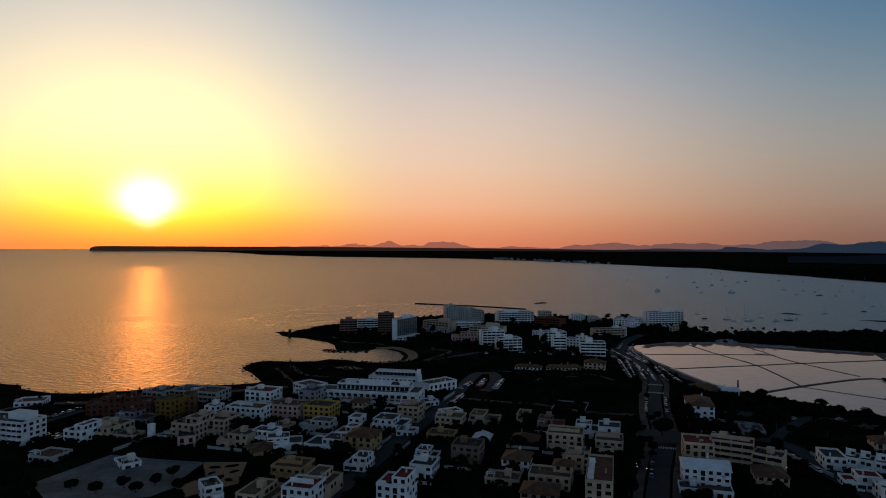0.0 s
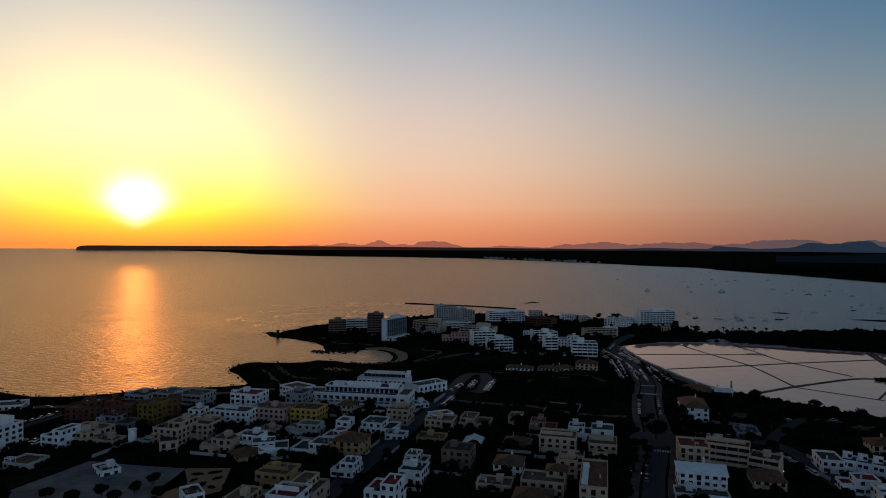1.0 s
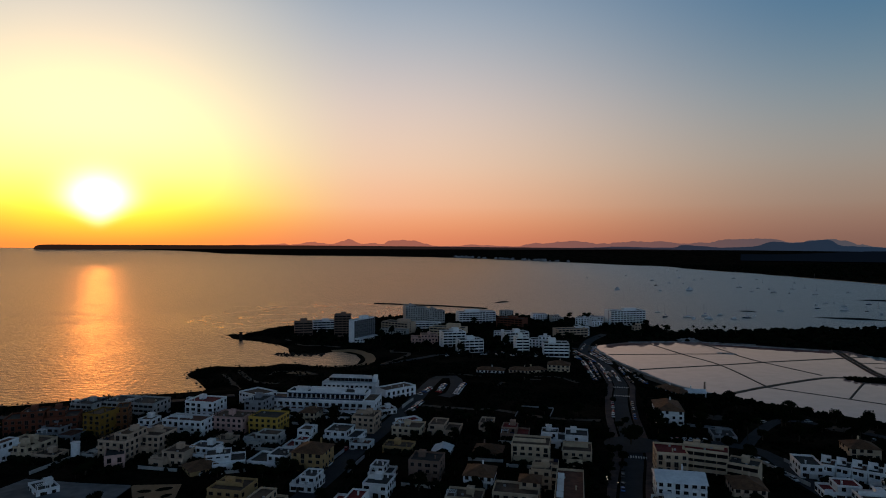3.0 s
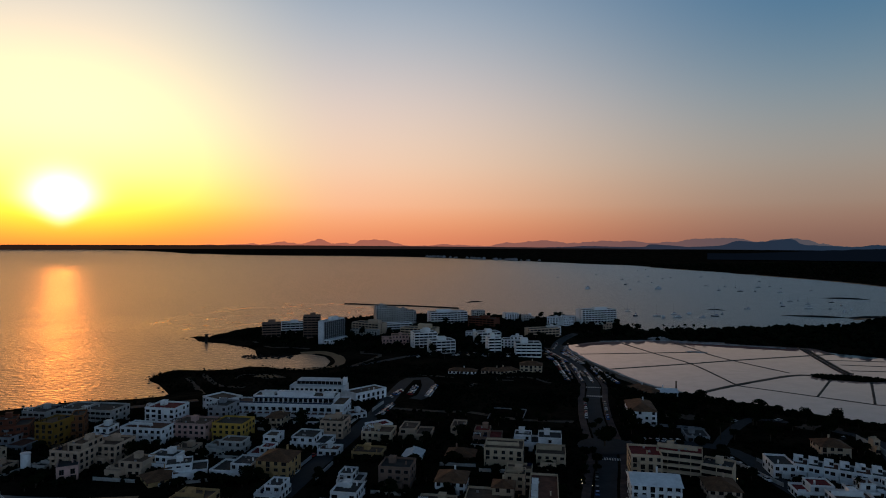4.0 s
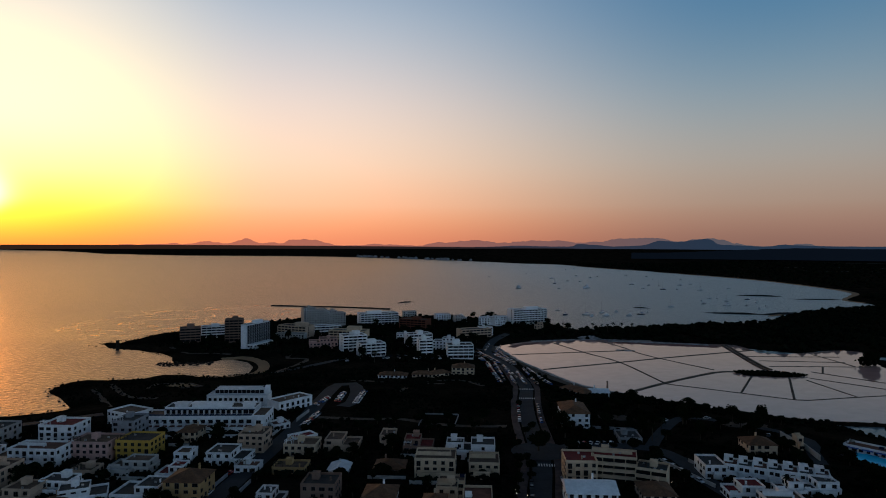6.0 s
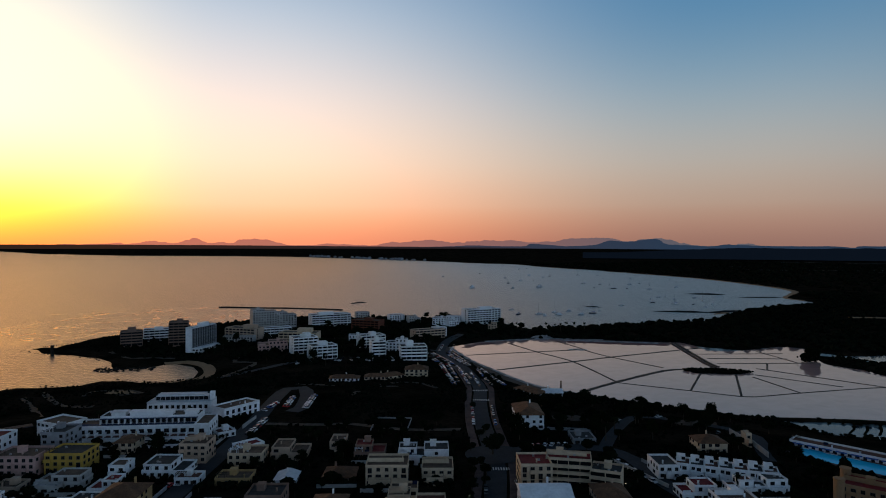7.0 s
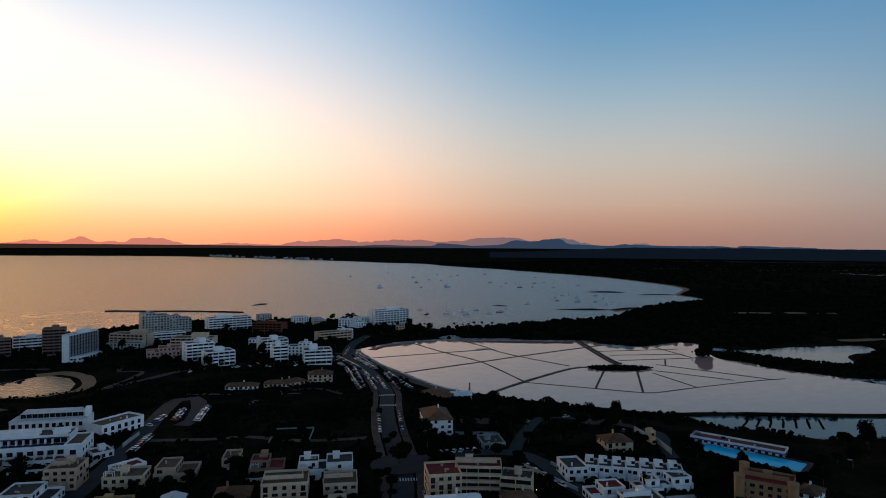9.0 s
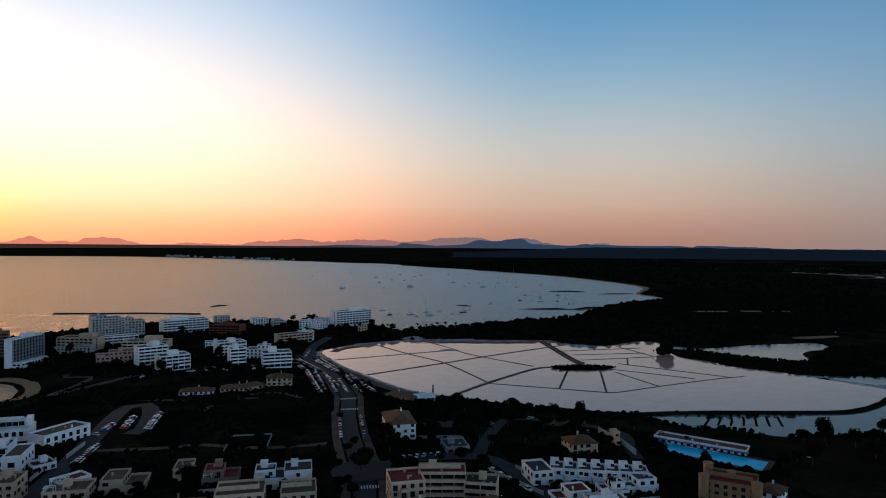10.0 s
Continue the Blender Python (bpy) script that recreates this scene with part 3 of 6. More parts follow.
def ridge(name, dist, knots, material, label, rough, seed):
    """A range of hills: knots are bearing and height above the horizon, in degrees."""
    verts, faces = [], []
    line = spline(knots, 0.15)
    for i, (a, h) in enumerate(line):
        h = max(h + rough * noise.noise((a * 1.3, seed, 0.5)) + 0.5 * rough * noise.noise((a * 4.1, seed, 2.5)) + 0.45 * rough * noise.noise((a * 11.0, seed, 4.5)), -1.1)
        q = radians(a)
        for d, k in ((dist, -1.2), (dist * 1.01, h * 0.62), (dist * 1.02, h), (dist * 1.05, -1.2)):
            verts.append((d * math.sin(q), d * math.cos(q), EYE_Z + d * math.tan(radians(k))))
        if i:
            k = 4 * i
            faces += [(k - 4 + j, k + j, k + j + 1, k - 3 + j) for j in range(3)]
    return tagged(mesh_from(name, verts, faces, material, True), label, "hills", kind="structure")


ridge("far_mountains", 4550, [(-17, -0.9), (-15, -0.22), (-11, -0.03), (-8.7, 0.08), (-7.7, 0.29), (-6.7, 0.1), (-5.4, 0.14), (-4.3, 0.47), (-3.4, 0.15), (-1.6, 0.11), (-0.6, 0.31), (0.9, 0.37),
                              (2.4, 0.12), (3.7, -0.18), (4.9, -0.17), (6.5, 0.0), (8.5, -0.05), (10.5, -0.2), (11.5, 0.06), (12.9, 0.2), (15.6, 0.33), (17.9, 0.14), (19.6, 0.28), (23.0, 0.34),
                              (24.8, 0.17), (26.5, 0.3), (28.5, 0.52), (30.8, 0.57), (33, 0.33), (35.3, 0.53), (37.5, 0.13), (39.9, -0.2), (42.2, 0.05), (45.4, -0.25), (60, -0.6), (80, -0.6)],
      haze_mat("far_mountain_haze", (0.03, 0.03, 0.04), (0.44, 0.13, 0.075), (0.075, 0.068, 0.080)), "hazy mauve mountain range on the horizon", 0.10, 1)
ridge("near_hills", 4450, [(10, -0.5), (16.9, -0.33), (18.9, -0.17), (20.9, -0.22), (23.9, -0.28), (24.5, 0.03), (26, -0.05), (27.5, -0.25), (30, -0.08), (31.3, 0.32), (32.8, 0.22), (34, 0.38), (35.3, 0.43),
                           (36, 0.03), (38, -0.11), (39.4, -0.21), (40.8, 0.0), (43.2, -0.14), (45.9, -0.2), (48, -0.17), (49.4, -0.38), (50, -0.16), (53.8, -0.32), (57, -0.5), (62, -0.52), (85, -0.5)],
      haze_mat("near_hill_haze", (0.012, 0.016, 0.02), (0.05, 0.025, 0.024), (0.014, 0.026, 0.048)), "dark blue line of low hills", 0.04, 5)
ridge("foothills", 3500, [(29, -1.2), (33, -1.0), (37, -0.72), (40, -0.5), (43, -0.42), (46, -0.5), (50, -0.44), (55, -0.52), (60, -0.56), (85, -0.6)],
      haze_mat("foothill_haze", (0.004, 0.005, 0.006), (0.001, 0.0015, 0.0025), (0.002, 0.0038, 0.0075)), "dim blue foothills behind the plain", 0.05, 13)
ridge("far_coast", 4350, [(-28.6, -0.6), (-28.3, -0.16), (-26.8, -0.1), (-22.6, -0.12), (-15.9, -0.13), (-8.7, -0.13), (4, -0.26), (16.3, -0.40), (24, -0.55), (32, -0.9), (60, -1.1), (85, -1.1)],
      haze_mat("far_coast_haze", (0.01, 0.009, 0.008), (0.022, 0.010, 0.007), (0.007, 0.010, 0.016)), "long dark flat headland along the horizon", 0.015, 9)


# ---- builders ----
def box(bm, x0, y0, z0, x1, y1, z1, bevel=0.0, mi=0):
    vs = [bm.verts.new(p) for p in ((x0, y0, z0), (x1, y0, z0), (x1, y1, z0), (x0, y1, z0), (x0, y0, z1), (x1, y0, z1), (x1, y1, z1), (x0, y1, z1))]
    fs = [bm.faces.new([vs[i] for i in f]) for f in ((3, 2, 1, 0), (4, 5, 6, 7), (0, 1, 5, 4), (1, 2, 6, 5), (2, 3, 7, 6), (3, 0, 4, 7))]
    for f in fs:
        f.material_index = mi
    if bevel:
        bmesh.ops.bevel(bm, geom=list({e for f in fs for e in f.edges}), offset=bevel, segments=1, affect="EDGES")


def tube(bm, x, y, z0, z1, r0, r1, n=10, mi=0):
    a = [bm.verts.new((x + r0 * math.cos(2 * math.pi * i / n), y + r0 * math.sin(2 * math.pi * i / n), z0)) for i in range(n)]
    b = [bm.verts.new((x + r1 * math.cos(2 * math.pi * i / n), y + r1 * math.sin(2 * math.pi * i / n), z1)) for i in range(n)]
    for i in range(n):
        bm.faces.new((a[i], a[(i + 1) % n], b[(i + 1) % n], b[i])).material_index = mi
    bm.faces.new(b).material_index = mi
    bm.faces.new(a[::-1]).material_index = mi


def finish(name, bm, *materials):
    me = bpy.data.meshes.new(name)
    bm.to_mesh(me)
    bm.free()
    for m in materials:
        me.materials.append(m)
    return me


def part(name, bm, material, parent, label=""):
    ob = new(name, finish(name, bm, material) if isinstance(bm, bmesh.types.BMesh) else bm)
    ob.parent = parent
    if label:
        ob["label"] = label
    return ob


def thing(name, x, y, rot, label, category, group="", z=None):
    ob = new(name)
    ob.matrix_world = pose(x, y, ground_z(x, y) if z is None else z, 0, 0, rot)
    return tagged(ob, label, category, group)


def tray(bm, x0, y0, z0, x1, y1, z1, rim, depth):
    """A box whose top is sunk inside a rim: one closed piece."""
    o = [bm.verts.new(p) for p in ((x0, y0, z0), (x1, y0, z0), (x1, y1, z0), (x0, y1, z0), (x0, y0, z1), (x1, y0, z1), (x1, y1, z1), (x0, y1, z1))]
    i_ = [(x0 + rim, y0 + rim), (x1 - rim, y0 + rim), (x1 - rim, y1 - rim), (x0 + rim, y1 - rim)]
    t = [bm.verts.new((*p, z1)) for p in i_]
    b = [bm.verts.new((*p, z1 - depth)) for p in i_]
    bm.faces.new(o[3::-1])
    for k in range(4):
        m = (k + 1) % 4
        bm.faces.new((o[k], o[m], o[4 + m], o[4 + k]))
        bm.faces.new((o[4 + k], o[4 + m], t[m], t[k]))
        bm.faces.new((t[k], t[m], b[m], b[k]))
    bm.faces.new(b)


def window_mesh(name, w, h, sill=True):
    """A framed window with two sunk panes; local y points out of the wall."""
    bm = bmesh.new()
    f, out = 0.09, 0.09
    xs = (-w / 2, -w / 2 + f, -0.035, 0.035, w / 2 - f, w / 2)
    zs = (0, f, h - f, h)
    g = [[bm.verts.new((x, out, z)) for x in xs] for z in zs]
    for r_ in range(3):
        for c in range(5):
            fc = bm.faces.new((g[r_][c + 1], g[r_][c], g[r_ + 1][c], g[r_ + 1][c + 1]))
            if r_ == 1 and c in (1, 3):
                fc.material_index = 1
    panes = [q for q in bm.faces if q.material_index == 1]
    for q in panes:
        ext = bmesh.ops.extrude_discrete_faces(bm, faces=[q])["faces"]
        bmesh.ops.translate(bm, verts=list({v for e in ext for v in e.verts}), vec=(0, -0.07, 0))
        for e in ext:
            e.material_index = 1
    back = [bm.verts.new((x, -0.05, z)) for x, z in ((xs[0], 0), (xs[5], 0), (xs[5], h), (xs[0], h))]
    rims = (g[0], [row[5] for row in g], g[3][::-1], [row[0] for row in g][::-1])
    for k in range(4):
        bm.faces.new((back[k], back[(k + 1) % 4], *rims[k][::-1]))
    return finish(name, bm, M["frame"], M["glass"])


WIN = window_mesh("window", 1.45, 1.5)
WIDE = window_mesh("wide_window", 2.2, 1.4)
TALL = window_mesh("balcony_door", 1.7, 2.15, False)
# flat dark panes that stand in for shaded balcony and arcade recesses
GLAZED = window_mesh("balcony_opening", 2.5, 2.15, False)
door_bm = bmesh.new()
box(door_bm, -0.55, -0.05, 0, 0.55, 0.08, 2.15, 0.03)
DOOR = finish("door", door_bm, M["bark"])


def balcony_mesh(w):
    bm = bmesh.new()
    tray(bm, -w / 2, 0, -0.16, w / 2, 1.35, 0.95, 0.1, 0.93)
    return bm


BALCONIES = {}


def set_on(mesh, name, parent, x, y, z, rot):
    ob = new(name, mesh)
    ob.parent = parent
    ob.matrix_local = pose(x, y, z, 0, 0, rot)
    return ob


def openings(house, rng_, x0, x1, y0, y1, z, col, kind, back=False):
    """Windows, doors and balconies of one storey."""
    faces = [(x0, y0, x1, y0, 180, "front"), (x0, y1, x0, y0, 90, "side"), (x1, y0, x1, y1, -90, "side")]
    spot, facing = house.matrix_world.translation, house.matrix_world.to_3x3()
    for ax, ay, bx, by, rot, side in faces:
        if side == "side" and (spot.y > 560 or facing.col[0].x * (1 if rot == -90 else -1) * spot.x + facing.col[0].y * (1 if rot == -90 else -1) * (spot.y - 40) > 0):
            continue  # no windows on side walls far off or turned from the camera
        length = math.hypot(bx - ax, by - ay)
        n = max(1, int(length / (3.0 if kind == "apart" else 2.9)))
        for i in range(n):
            q = (i + 0.5) / n
            x, y = ax + (bx - ax) * q, ay + (by - ay) * q
            ox, oy = {"front": (0, -0.02)}.get(side, (-0.02 if rot == 90 else 0.02, 0))
            if side == "front" and kind == "apart":
                set_on(GLAZED, "balcony_opening", house, x, y - 0.02, z + 0.1, 180)
                w = round(length / n - 0.12, 1)
                if house["storeys"] >= 5:
                    continue
                if (w, col) not in BALCONIES:
                    BALCONIES[w, col] = finish("balcony", balcony_mesh(w), M[col])
                set_on(BALCONIES[w, col], "balcony", house, x, y - 0.004, z + 0.02, 180)
            elif rng_.random() < (0.93 if side == "front" else 0.7):
                u = rng_.random()
                if kind == "arch" or (side == "front" and u < 0.34 and length > 6):
                    set_on(TALL, "balcony_door", house, x + ox, y + oy, z + 0.08, rot)
                    if side == "front" and u < 0.24:
                        if (2.6, col) not in BALCONIES:
                            BALCONIES[2.6, col] = finish("balcony", balcony_mesh(2.6), M[col])
                        set_on(BALCONIES[2.6, col], "balcony", house, x, y - 0.004, z + 0.02, 180)
                else:
                    set_on(WIDE if u > 0.8 and length / n > 3.2 else WIN, "window", house, x + ox, y + oy, z + 0.85, rot)


def banded(house, x0, x1, y0, n, S, col, bay=4.2):
    """A front of full-width balconies: pale parapets, dark glazing behind, dividing walls."""
    w = x1 - x0
    glazing, rail, divider = bmesh.new(), bmesh.new(), bmesh.new()
    box(glazing, -w / 2 + 0.3, -0.06, 0.12, w / 2 - 0.3, -0.003, S - 0.22)
    tray(rail, -w / 2 - 0.05, -1.4, -0.14, w / 2 + 0.05, -0.004, 0.92, 0.12, 0.9)
    box(divider, -0.11, -1.3, 0.1, 0.11, -0.004, S * n)
    glazing, rail, divider = finish("glazing", glazing, M["glass"]), finish("balcony", rail, M[col]), finish("dividing_wall", divider, M[col])
    for k in range(n):
        set_on(glazing, "glazing", house, (x0 + x1) / 2, y0, S * k, 0)
        if k:
            set_on(rail, "balcony", house, (x0 + x1) / 2, y0, S * k, 0)
    m = max(2, int(w / bay))
    for i in range(m + 1):
        set_on(divider, "dividing_wall", house, x0 + 0.11 + (w - 0.22) * i / m, y0, 0, 0)


def walls_block(name, house, x0, y0, x1, y1, z0, z1, col, label=""):
    bm = bmesh.new()
    box(bm, x0, y0, z0, x1, y1, z1, 0.06)
    return part(name, bm, M[col], house, label)


def parapet(house, x0, y0, x1, y1, z, h, col, t=0.28):
    bm = bmesh.new()
    tray(bm, x0 - 0.04, y0 - 0.04, z + 0.002, x1 + 0.04, y1 + 0.04, z + h, t, h - 0.01)
    return part("parapet", bm, M[col], house)


def deck(house, x0, y0, x1, y1, z, material):
    bm = bmesh.new()
    box(bm, x0 + 0.281, y0 + 0.281, z - 0.05, x1 - 0.281, y1 - 0.281, z + 0.05)
    return part("roof_deck", bm, material, house)


def pitched(house, x0, y0, x1, y1, z, rise, gable, material, over=0.5):
    """A tiled roof with eaves and rows of tiles."""
    bm = bmesh.new()
    x0, y0, x1, y1 = x0 - over, y0 - over, x1 + over, y1 + over
    w, d = x1 - x0, y1 - y0
    inset = 0.0 if gable else min(w, d) / 2 - 0.05
    long_x = w >= d
    if long_x:
        r0, r1 = (x0 + inset, (y0 + y1) / 2, z + rise), (x1 - inset, (y0 + y1) / 2, z + rise)
    else:
        r0, r1 = ((x0 + x1) / 2, y0 + inset, z + rise), ((x0 + x1) / 2, y1 - inset, z + rise)
    c = [bm.verts.new(p) for p in ((x0, y0, z), (x1, y0, z), (x1, y1, z), (x0, y1, z))]
    lo = [bm.verts.new((p.co.x, p.co.y, z - 0.18)) for p in c]
    a, b = bm.verts.new(r0), bm.verts.new(r1)
    if long_x:
        fs = ((c[0], c[1], b, a), (c[1], c[2], b), (c[2], c[3], a, b), (c[3], c[0], a))
    else:
        fs = ((c[0], c[1], a), (c[1], c[2], b, a), (c[2], c[3], b), (c[3], c[0], a, b))
    for f in fs:
        bm.faces.new(f)
    for i in range(4):
        bm.faces.new((lo[i], lo[(i + 1) % 4], c[(i + 1) % 4], c[i]))
    bm.faces.new(lo[::-1])
    return part("roof", bm, material, house)


def roof_clutter(house, rng_, x0, y0, x1, y1, z, col):
    """Stair head, tanks, chimneys and solar panels on a flat roof."""
    w, d = x1 - x0, y1 - y0
    if w > 7 and d > 7 and rng_.random() < 0.6:
        sx, sy = x0 + rng_.uniform(0.2, 0.55) * w, y0 + rng_.uniform(0.45, 0.6) * d
        bm = bmesh.new()
        box(bm, sx, sy, z + 0.051, sx + 2.8, sy + 3.0, z + 2.4, 0.05)
        box(bm, sx - 0.15, sy - 0.15, z + 2.4, sx + 2.95, sy + 3.15, z + 2.55)
        part("stair_head", bm, M[col], house)
    for _ in range(rng_.randint(1, 3)):
        sx, sy = x0 + rng_.uniform(0.12, 0.85) * w, y0 + rng_.uniform(0.12, 0.8) * d
        bm = bmesh.new()
        if rng_.random() < 0.5:
            box(bm, sx, sy, z + 0.051, sx + 0.5, sy + 0.6, z + 1.3)
            box(bm, sx - 0.08, sy - 0.08, z + 1.3, sx + 0.58, sy + 0.68, z + 1.4)
            part("chimney", bm, M[col], house)
        else:
            box(bm, sx, sy, z + 0.051, sx + 0.9, sy + 0.4, z + 0.8, 0.03)
            tube(bm, sx + 0.45, sy + 0.19, z + 0.8, z + 0.83, 0.18, 0.18, 8)
            part("air_conditioner", bm, M["metal"], house)


PERGOLA = {}
for wood in ("bark", "white"):
    post_bm, slat_bm = bmesh.new(), bmesh.new()
    box(post_bm, 0, 0, 0, 0.18, 0.18, 1.998)
    box(slat_bm, 0, 0, 0, 0.16, 3.2, 0.12)
    PERGOLA[wood] = finish("post", post_bm, M[wood]), finish("slat", slat_bm, M[wood])


def terrace_extras(house, rng_, x0, y0, x1, y1, z, col):
    """Pergola, low dividing walls and a water tank on a roof terrace."""
    w, d = x1 - x0, y1 - y0
    u = rng_.random()
    if u < 0.4 and w > 6:
        px0, py0 = x0 + 0.5, y0 + 0.5
        wood = rng_.choice(("bark", "white"))
        bm = bmesh.new()
        for j in (0, 1):
            box(bm, px0 - 0.1, py0 + j * 2.4 + 0.02, z + 2.05, px0 + 3.5, py0 + j * 2.4 + 0.16, z + 2.2)
        frame_ = part("pergola", bm, M[wood], house, "slatted terrace pergola")
        for i in (0, 1):
            for j in (0, 1):
                set_on(PERGOLA[wood][0], "post", frame_, px0 + i * 3.2, py0 + j * 2.4, z + 0.051, 0)
        for i in range(6):
            set_on(PERGOLA[wood][1], "slat", frame_, px0 - 0.1 + i * 0.68, py0 - 0.3, z + 2.203, 0)
    elif u < 0.75:
        bm = bmesh.new()
        yy = y0 + d * rng_.uniform(0.4, 0.6)
        box(bm, x0 + 0.3, yy, z + 0.051, x0 + w * rng_.uniform(0.5, 0.95) - 0.3, yy + 0.2, z + rng_.uniform(1.2, 2.0))
        part("terrace_wall", bm, M[col], house)
    if rng_.random() < 0.35:
        bm = bmesh.new()
        tx, ty = x0 + rng_.uniform(0.2, 0.8) * w, y0 + rng_.uniform(0.55, 0.85) * d
        vs = [bm.verts.new(q) for q in ((tx, ty, z + 0.1), (tx + 2, ty, z + 0.1), (tx + 2, ty + 1.1, z + 1.1), (tx, ty + 1.1, z + 1.1), (tx, ty + 0.1, z + 0.06), (tx + 2, ty + 0.1, z + 0.06), (tx + 2, ty + 1.2, z + 1.06), (tx, ty + 1.2, z + 1.06))]
        for f in ((0, 1, 2, 3), (7, 6, 5, 4), (0, 4, 5, 1), (1, 5, 6, 2), (2, 6, 7, 3), (3, 7, 4, 0)):
            bm.faces.new([vs[i] for i in f])
        part("solar_collector", bm, M["solar"], house, "tilted dark solar collector")


def house(x, y, rot, w, d, n, col, kind):
    rng_ = random.Random(int(x * 31 + y * 17 + n))
    red = kind in ("redapart", "redflat")
    kind = "apart" if kind == "redapart" else kind
    roofs = {"flat": "tandeck" if col in ("stone", "cream", "pink", "ochre") else rng_.choice(("greydeck", "terracotta", "greydeck", "tandeck")), "red": "reddeck", "redflat": "reddeck", "terra": "terracotta", "tan": "tandeck", "terr": "terracotta", "castle": "reddeck", "apart": "greydeck", "arch": "greydeck"}
    shape = {"hip": "with a tiled hip roof", "gable": "with a low gabled roof", "red": "with a red roof terrace", "redflat": "with a broad red flat roof", "terra": "with a terracotta flat roof", "tan": "with a tan flat roof", "apart": "with rows of balconies",
             "castle": "with round corner turrets", "arch": "with arched terraces", "terr": "with stepped roof terraces", "flat": "with a flat parapet roof"}[kind]
    word = "apartment block" if n >= 4 or kind == "apart" else "house"
    storeys = {1: "single-storey", 2: "two-storey", 3: "three-storey", 4: "four-storey", 5: "five-storey", 6: "six-storey", 8: "eight-storey"}[n]
    S = 2.6
    h = thing(word.replace(" ", "_"), x, y, rot, f"{HUES[col]} rendered {storeys} {word} {shape}", "building" if n >= 4 else "house", "buildings of the town", z=2.5 + 0.4 * n)
    z = S * n
    h["storeys"] = n
    x0, x1, y0, y1 = -w / 2, w / 2, -d / 2, d / 2
    step = kind in ("flat", "red", "terr") and n >= 2 and w > 9 and rng_.random() < 0.6
    zb = z - S if step else z
    walls_block("wall", h, x0, y0, x1, y1, -4.0, zb, col)
    if n >= 3 and not (kind == "apart" and (y > 560 or (x > 100 and y > 260))):
        bm = bmesh.new()
        for k in range(1, n):
            if S * k < zb - 0.5:
                box(bm, x0 - 0.07, y0 - 0.07, S * k - 0.12, x1 + 0.07, y0, S * k + 0.06)
        if bm.verts:
            part("string_course", bm, M[col], h)
        else:
            bm.free()
    far_block = kind == "apart" and (y > 560 or (x > 100 and y > 260))
    if far_block:
        banded(h, x0, x1, y0, n, S, col)
        for k in range(n):
            edge = x0 if x > 10 else x1
            set_on(WIN, "window", h, edge + (-0.02 if x > 10 else 0.02), y0 + d * 0.3, S * k + 0.85, 90 if x > 10 else -90)
    for k in range(0 if far_block else n - 1 if step else n):
        openings(h, rng_, x0, x1, y0, y1, S * k, col, kind)
    set_on(DOOR, "door", h, rng_.uniform(x0 + 1, x1 - 1), y0 - 0.05, 0.05, 180)
    if kind in ("hip", "gable"):
        pitched(h, x0, y0, x1, y1, z, min(w, d) * (0.22 if kind == "hip" else 0.17), kind == "gable", M["tile"] if kind == "hip" else M[col])
        bm = bmesh.new()
        cx = rng_.uniform(-w * 0.25, w * 0.25)
        box(bm, cx, d * 0.15, z, cx + 0.7, d * 0.15 + 0.6, z + min(w, d) * 0.22 + 1.0)
        part("chimney", bm, M[col], h)
        return h
    dk = M["reddeck" if red else roofs[kind]]
    if y < 420 and n in (2, 3) and kind in ("flat", "red", "tan") and rng_.random() < 0.55:
        ax0 = x0 + rng_.uniform(0, 0.4) * w
        ax1, ay0 = ax0 + rng_.uniform(0.4, 0.6) * w, y0 - rng_.uniform(2.5, 4.5)
        walls_block("annex_wall", h, ax0, ay0, ax1, y0 - 0.003, -3, 2.9, col)
        bm = bmesh.new()
        tray(bm, ax0, ay0, 2.903, ax1, y0 - 0.003, 3.7, 0.2, 0.75)
        part("annex_terrace", bm, M[col], h)
        set_on(WIDE, "window", h, (ax0 + ax1) / 2, ay0 - 0.02, 0.8, 180)
    parapet(h, x0, y0, x1, y1, zb, 0.9, col)
    deck(h, x0, y0, x1, y1, zb, dk)
    if step:
        s = rng_.uniform(0.5, 0.72) * w
        sx0, sx1 = (x0 + 0.4, x0 + s) if rng_.random() < 0.5 else (x1 - s, x1 - 0.4)
        sy0 = y0 + rng_.uniform(0.4, 0.3 * d)
        walls_block("upper_wall", h, sx0, sy0, sx1, y1 - 0.4, zb + 0.051, z, col)
        openings(h, rng_, sx0, sx1, sy0, y1 - 0.4, zb + 0.05, col, "plain")
        parapet(h, sx0, sy0, sx1, y1 - 0.4, z, 0.7, col)
        deck(h, sx0, sy0, sx1, y1 - 0.4, z, dk)
        roof_clutter(h, rng_, sx0, sy0, sx1, y1 - 0.4, z, col)
        terrace_extras(h, rng_, x0, y0, sx0 if sx0 - x0 > x1 - sx1 else x1, sy0, zb, col)
    else:
        if y < 430 and kind != "terr":
            terrace_extras(h, rng_, x0, y0, x1, y1, z, col)
        roof_clutter(h, rng_, x0, y0, x1, y1, z, col)
    if kind == "apart" and n >= 4 and not red:
        q = rng_.uniform(-0.3, 0.05) * w
        walls_block("penthouse", h, q, -d * 0.1, q + w * rng_.uniform(0.2, 0.4), d * 0.35, z + 0.051, z + rng_.uniform(2.4, 4.2), col)
        for k in range(n if n >= 5 and not far_block else 0):
            bm = bmesh.new()
            box(bm, x0 - 0.1, y0 - 0.55, S * k - 0.1, x1 + 0.1, y0 - 0.003, S * k + 0.12)
            part("floor_slab", bm, M[col], h)
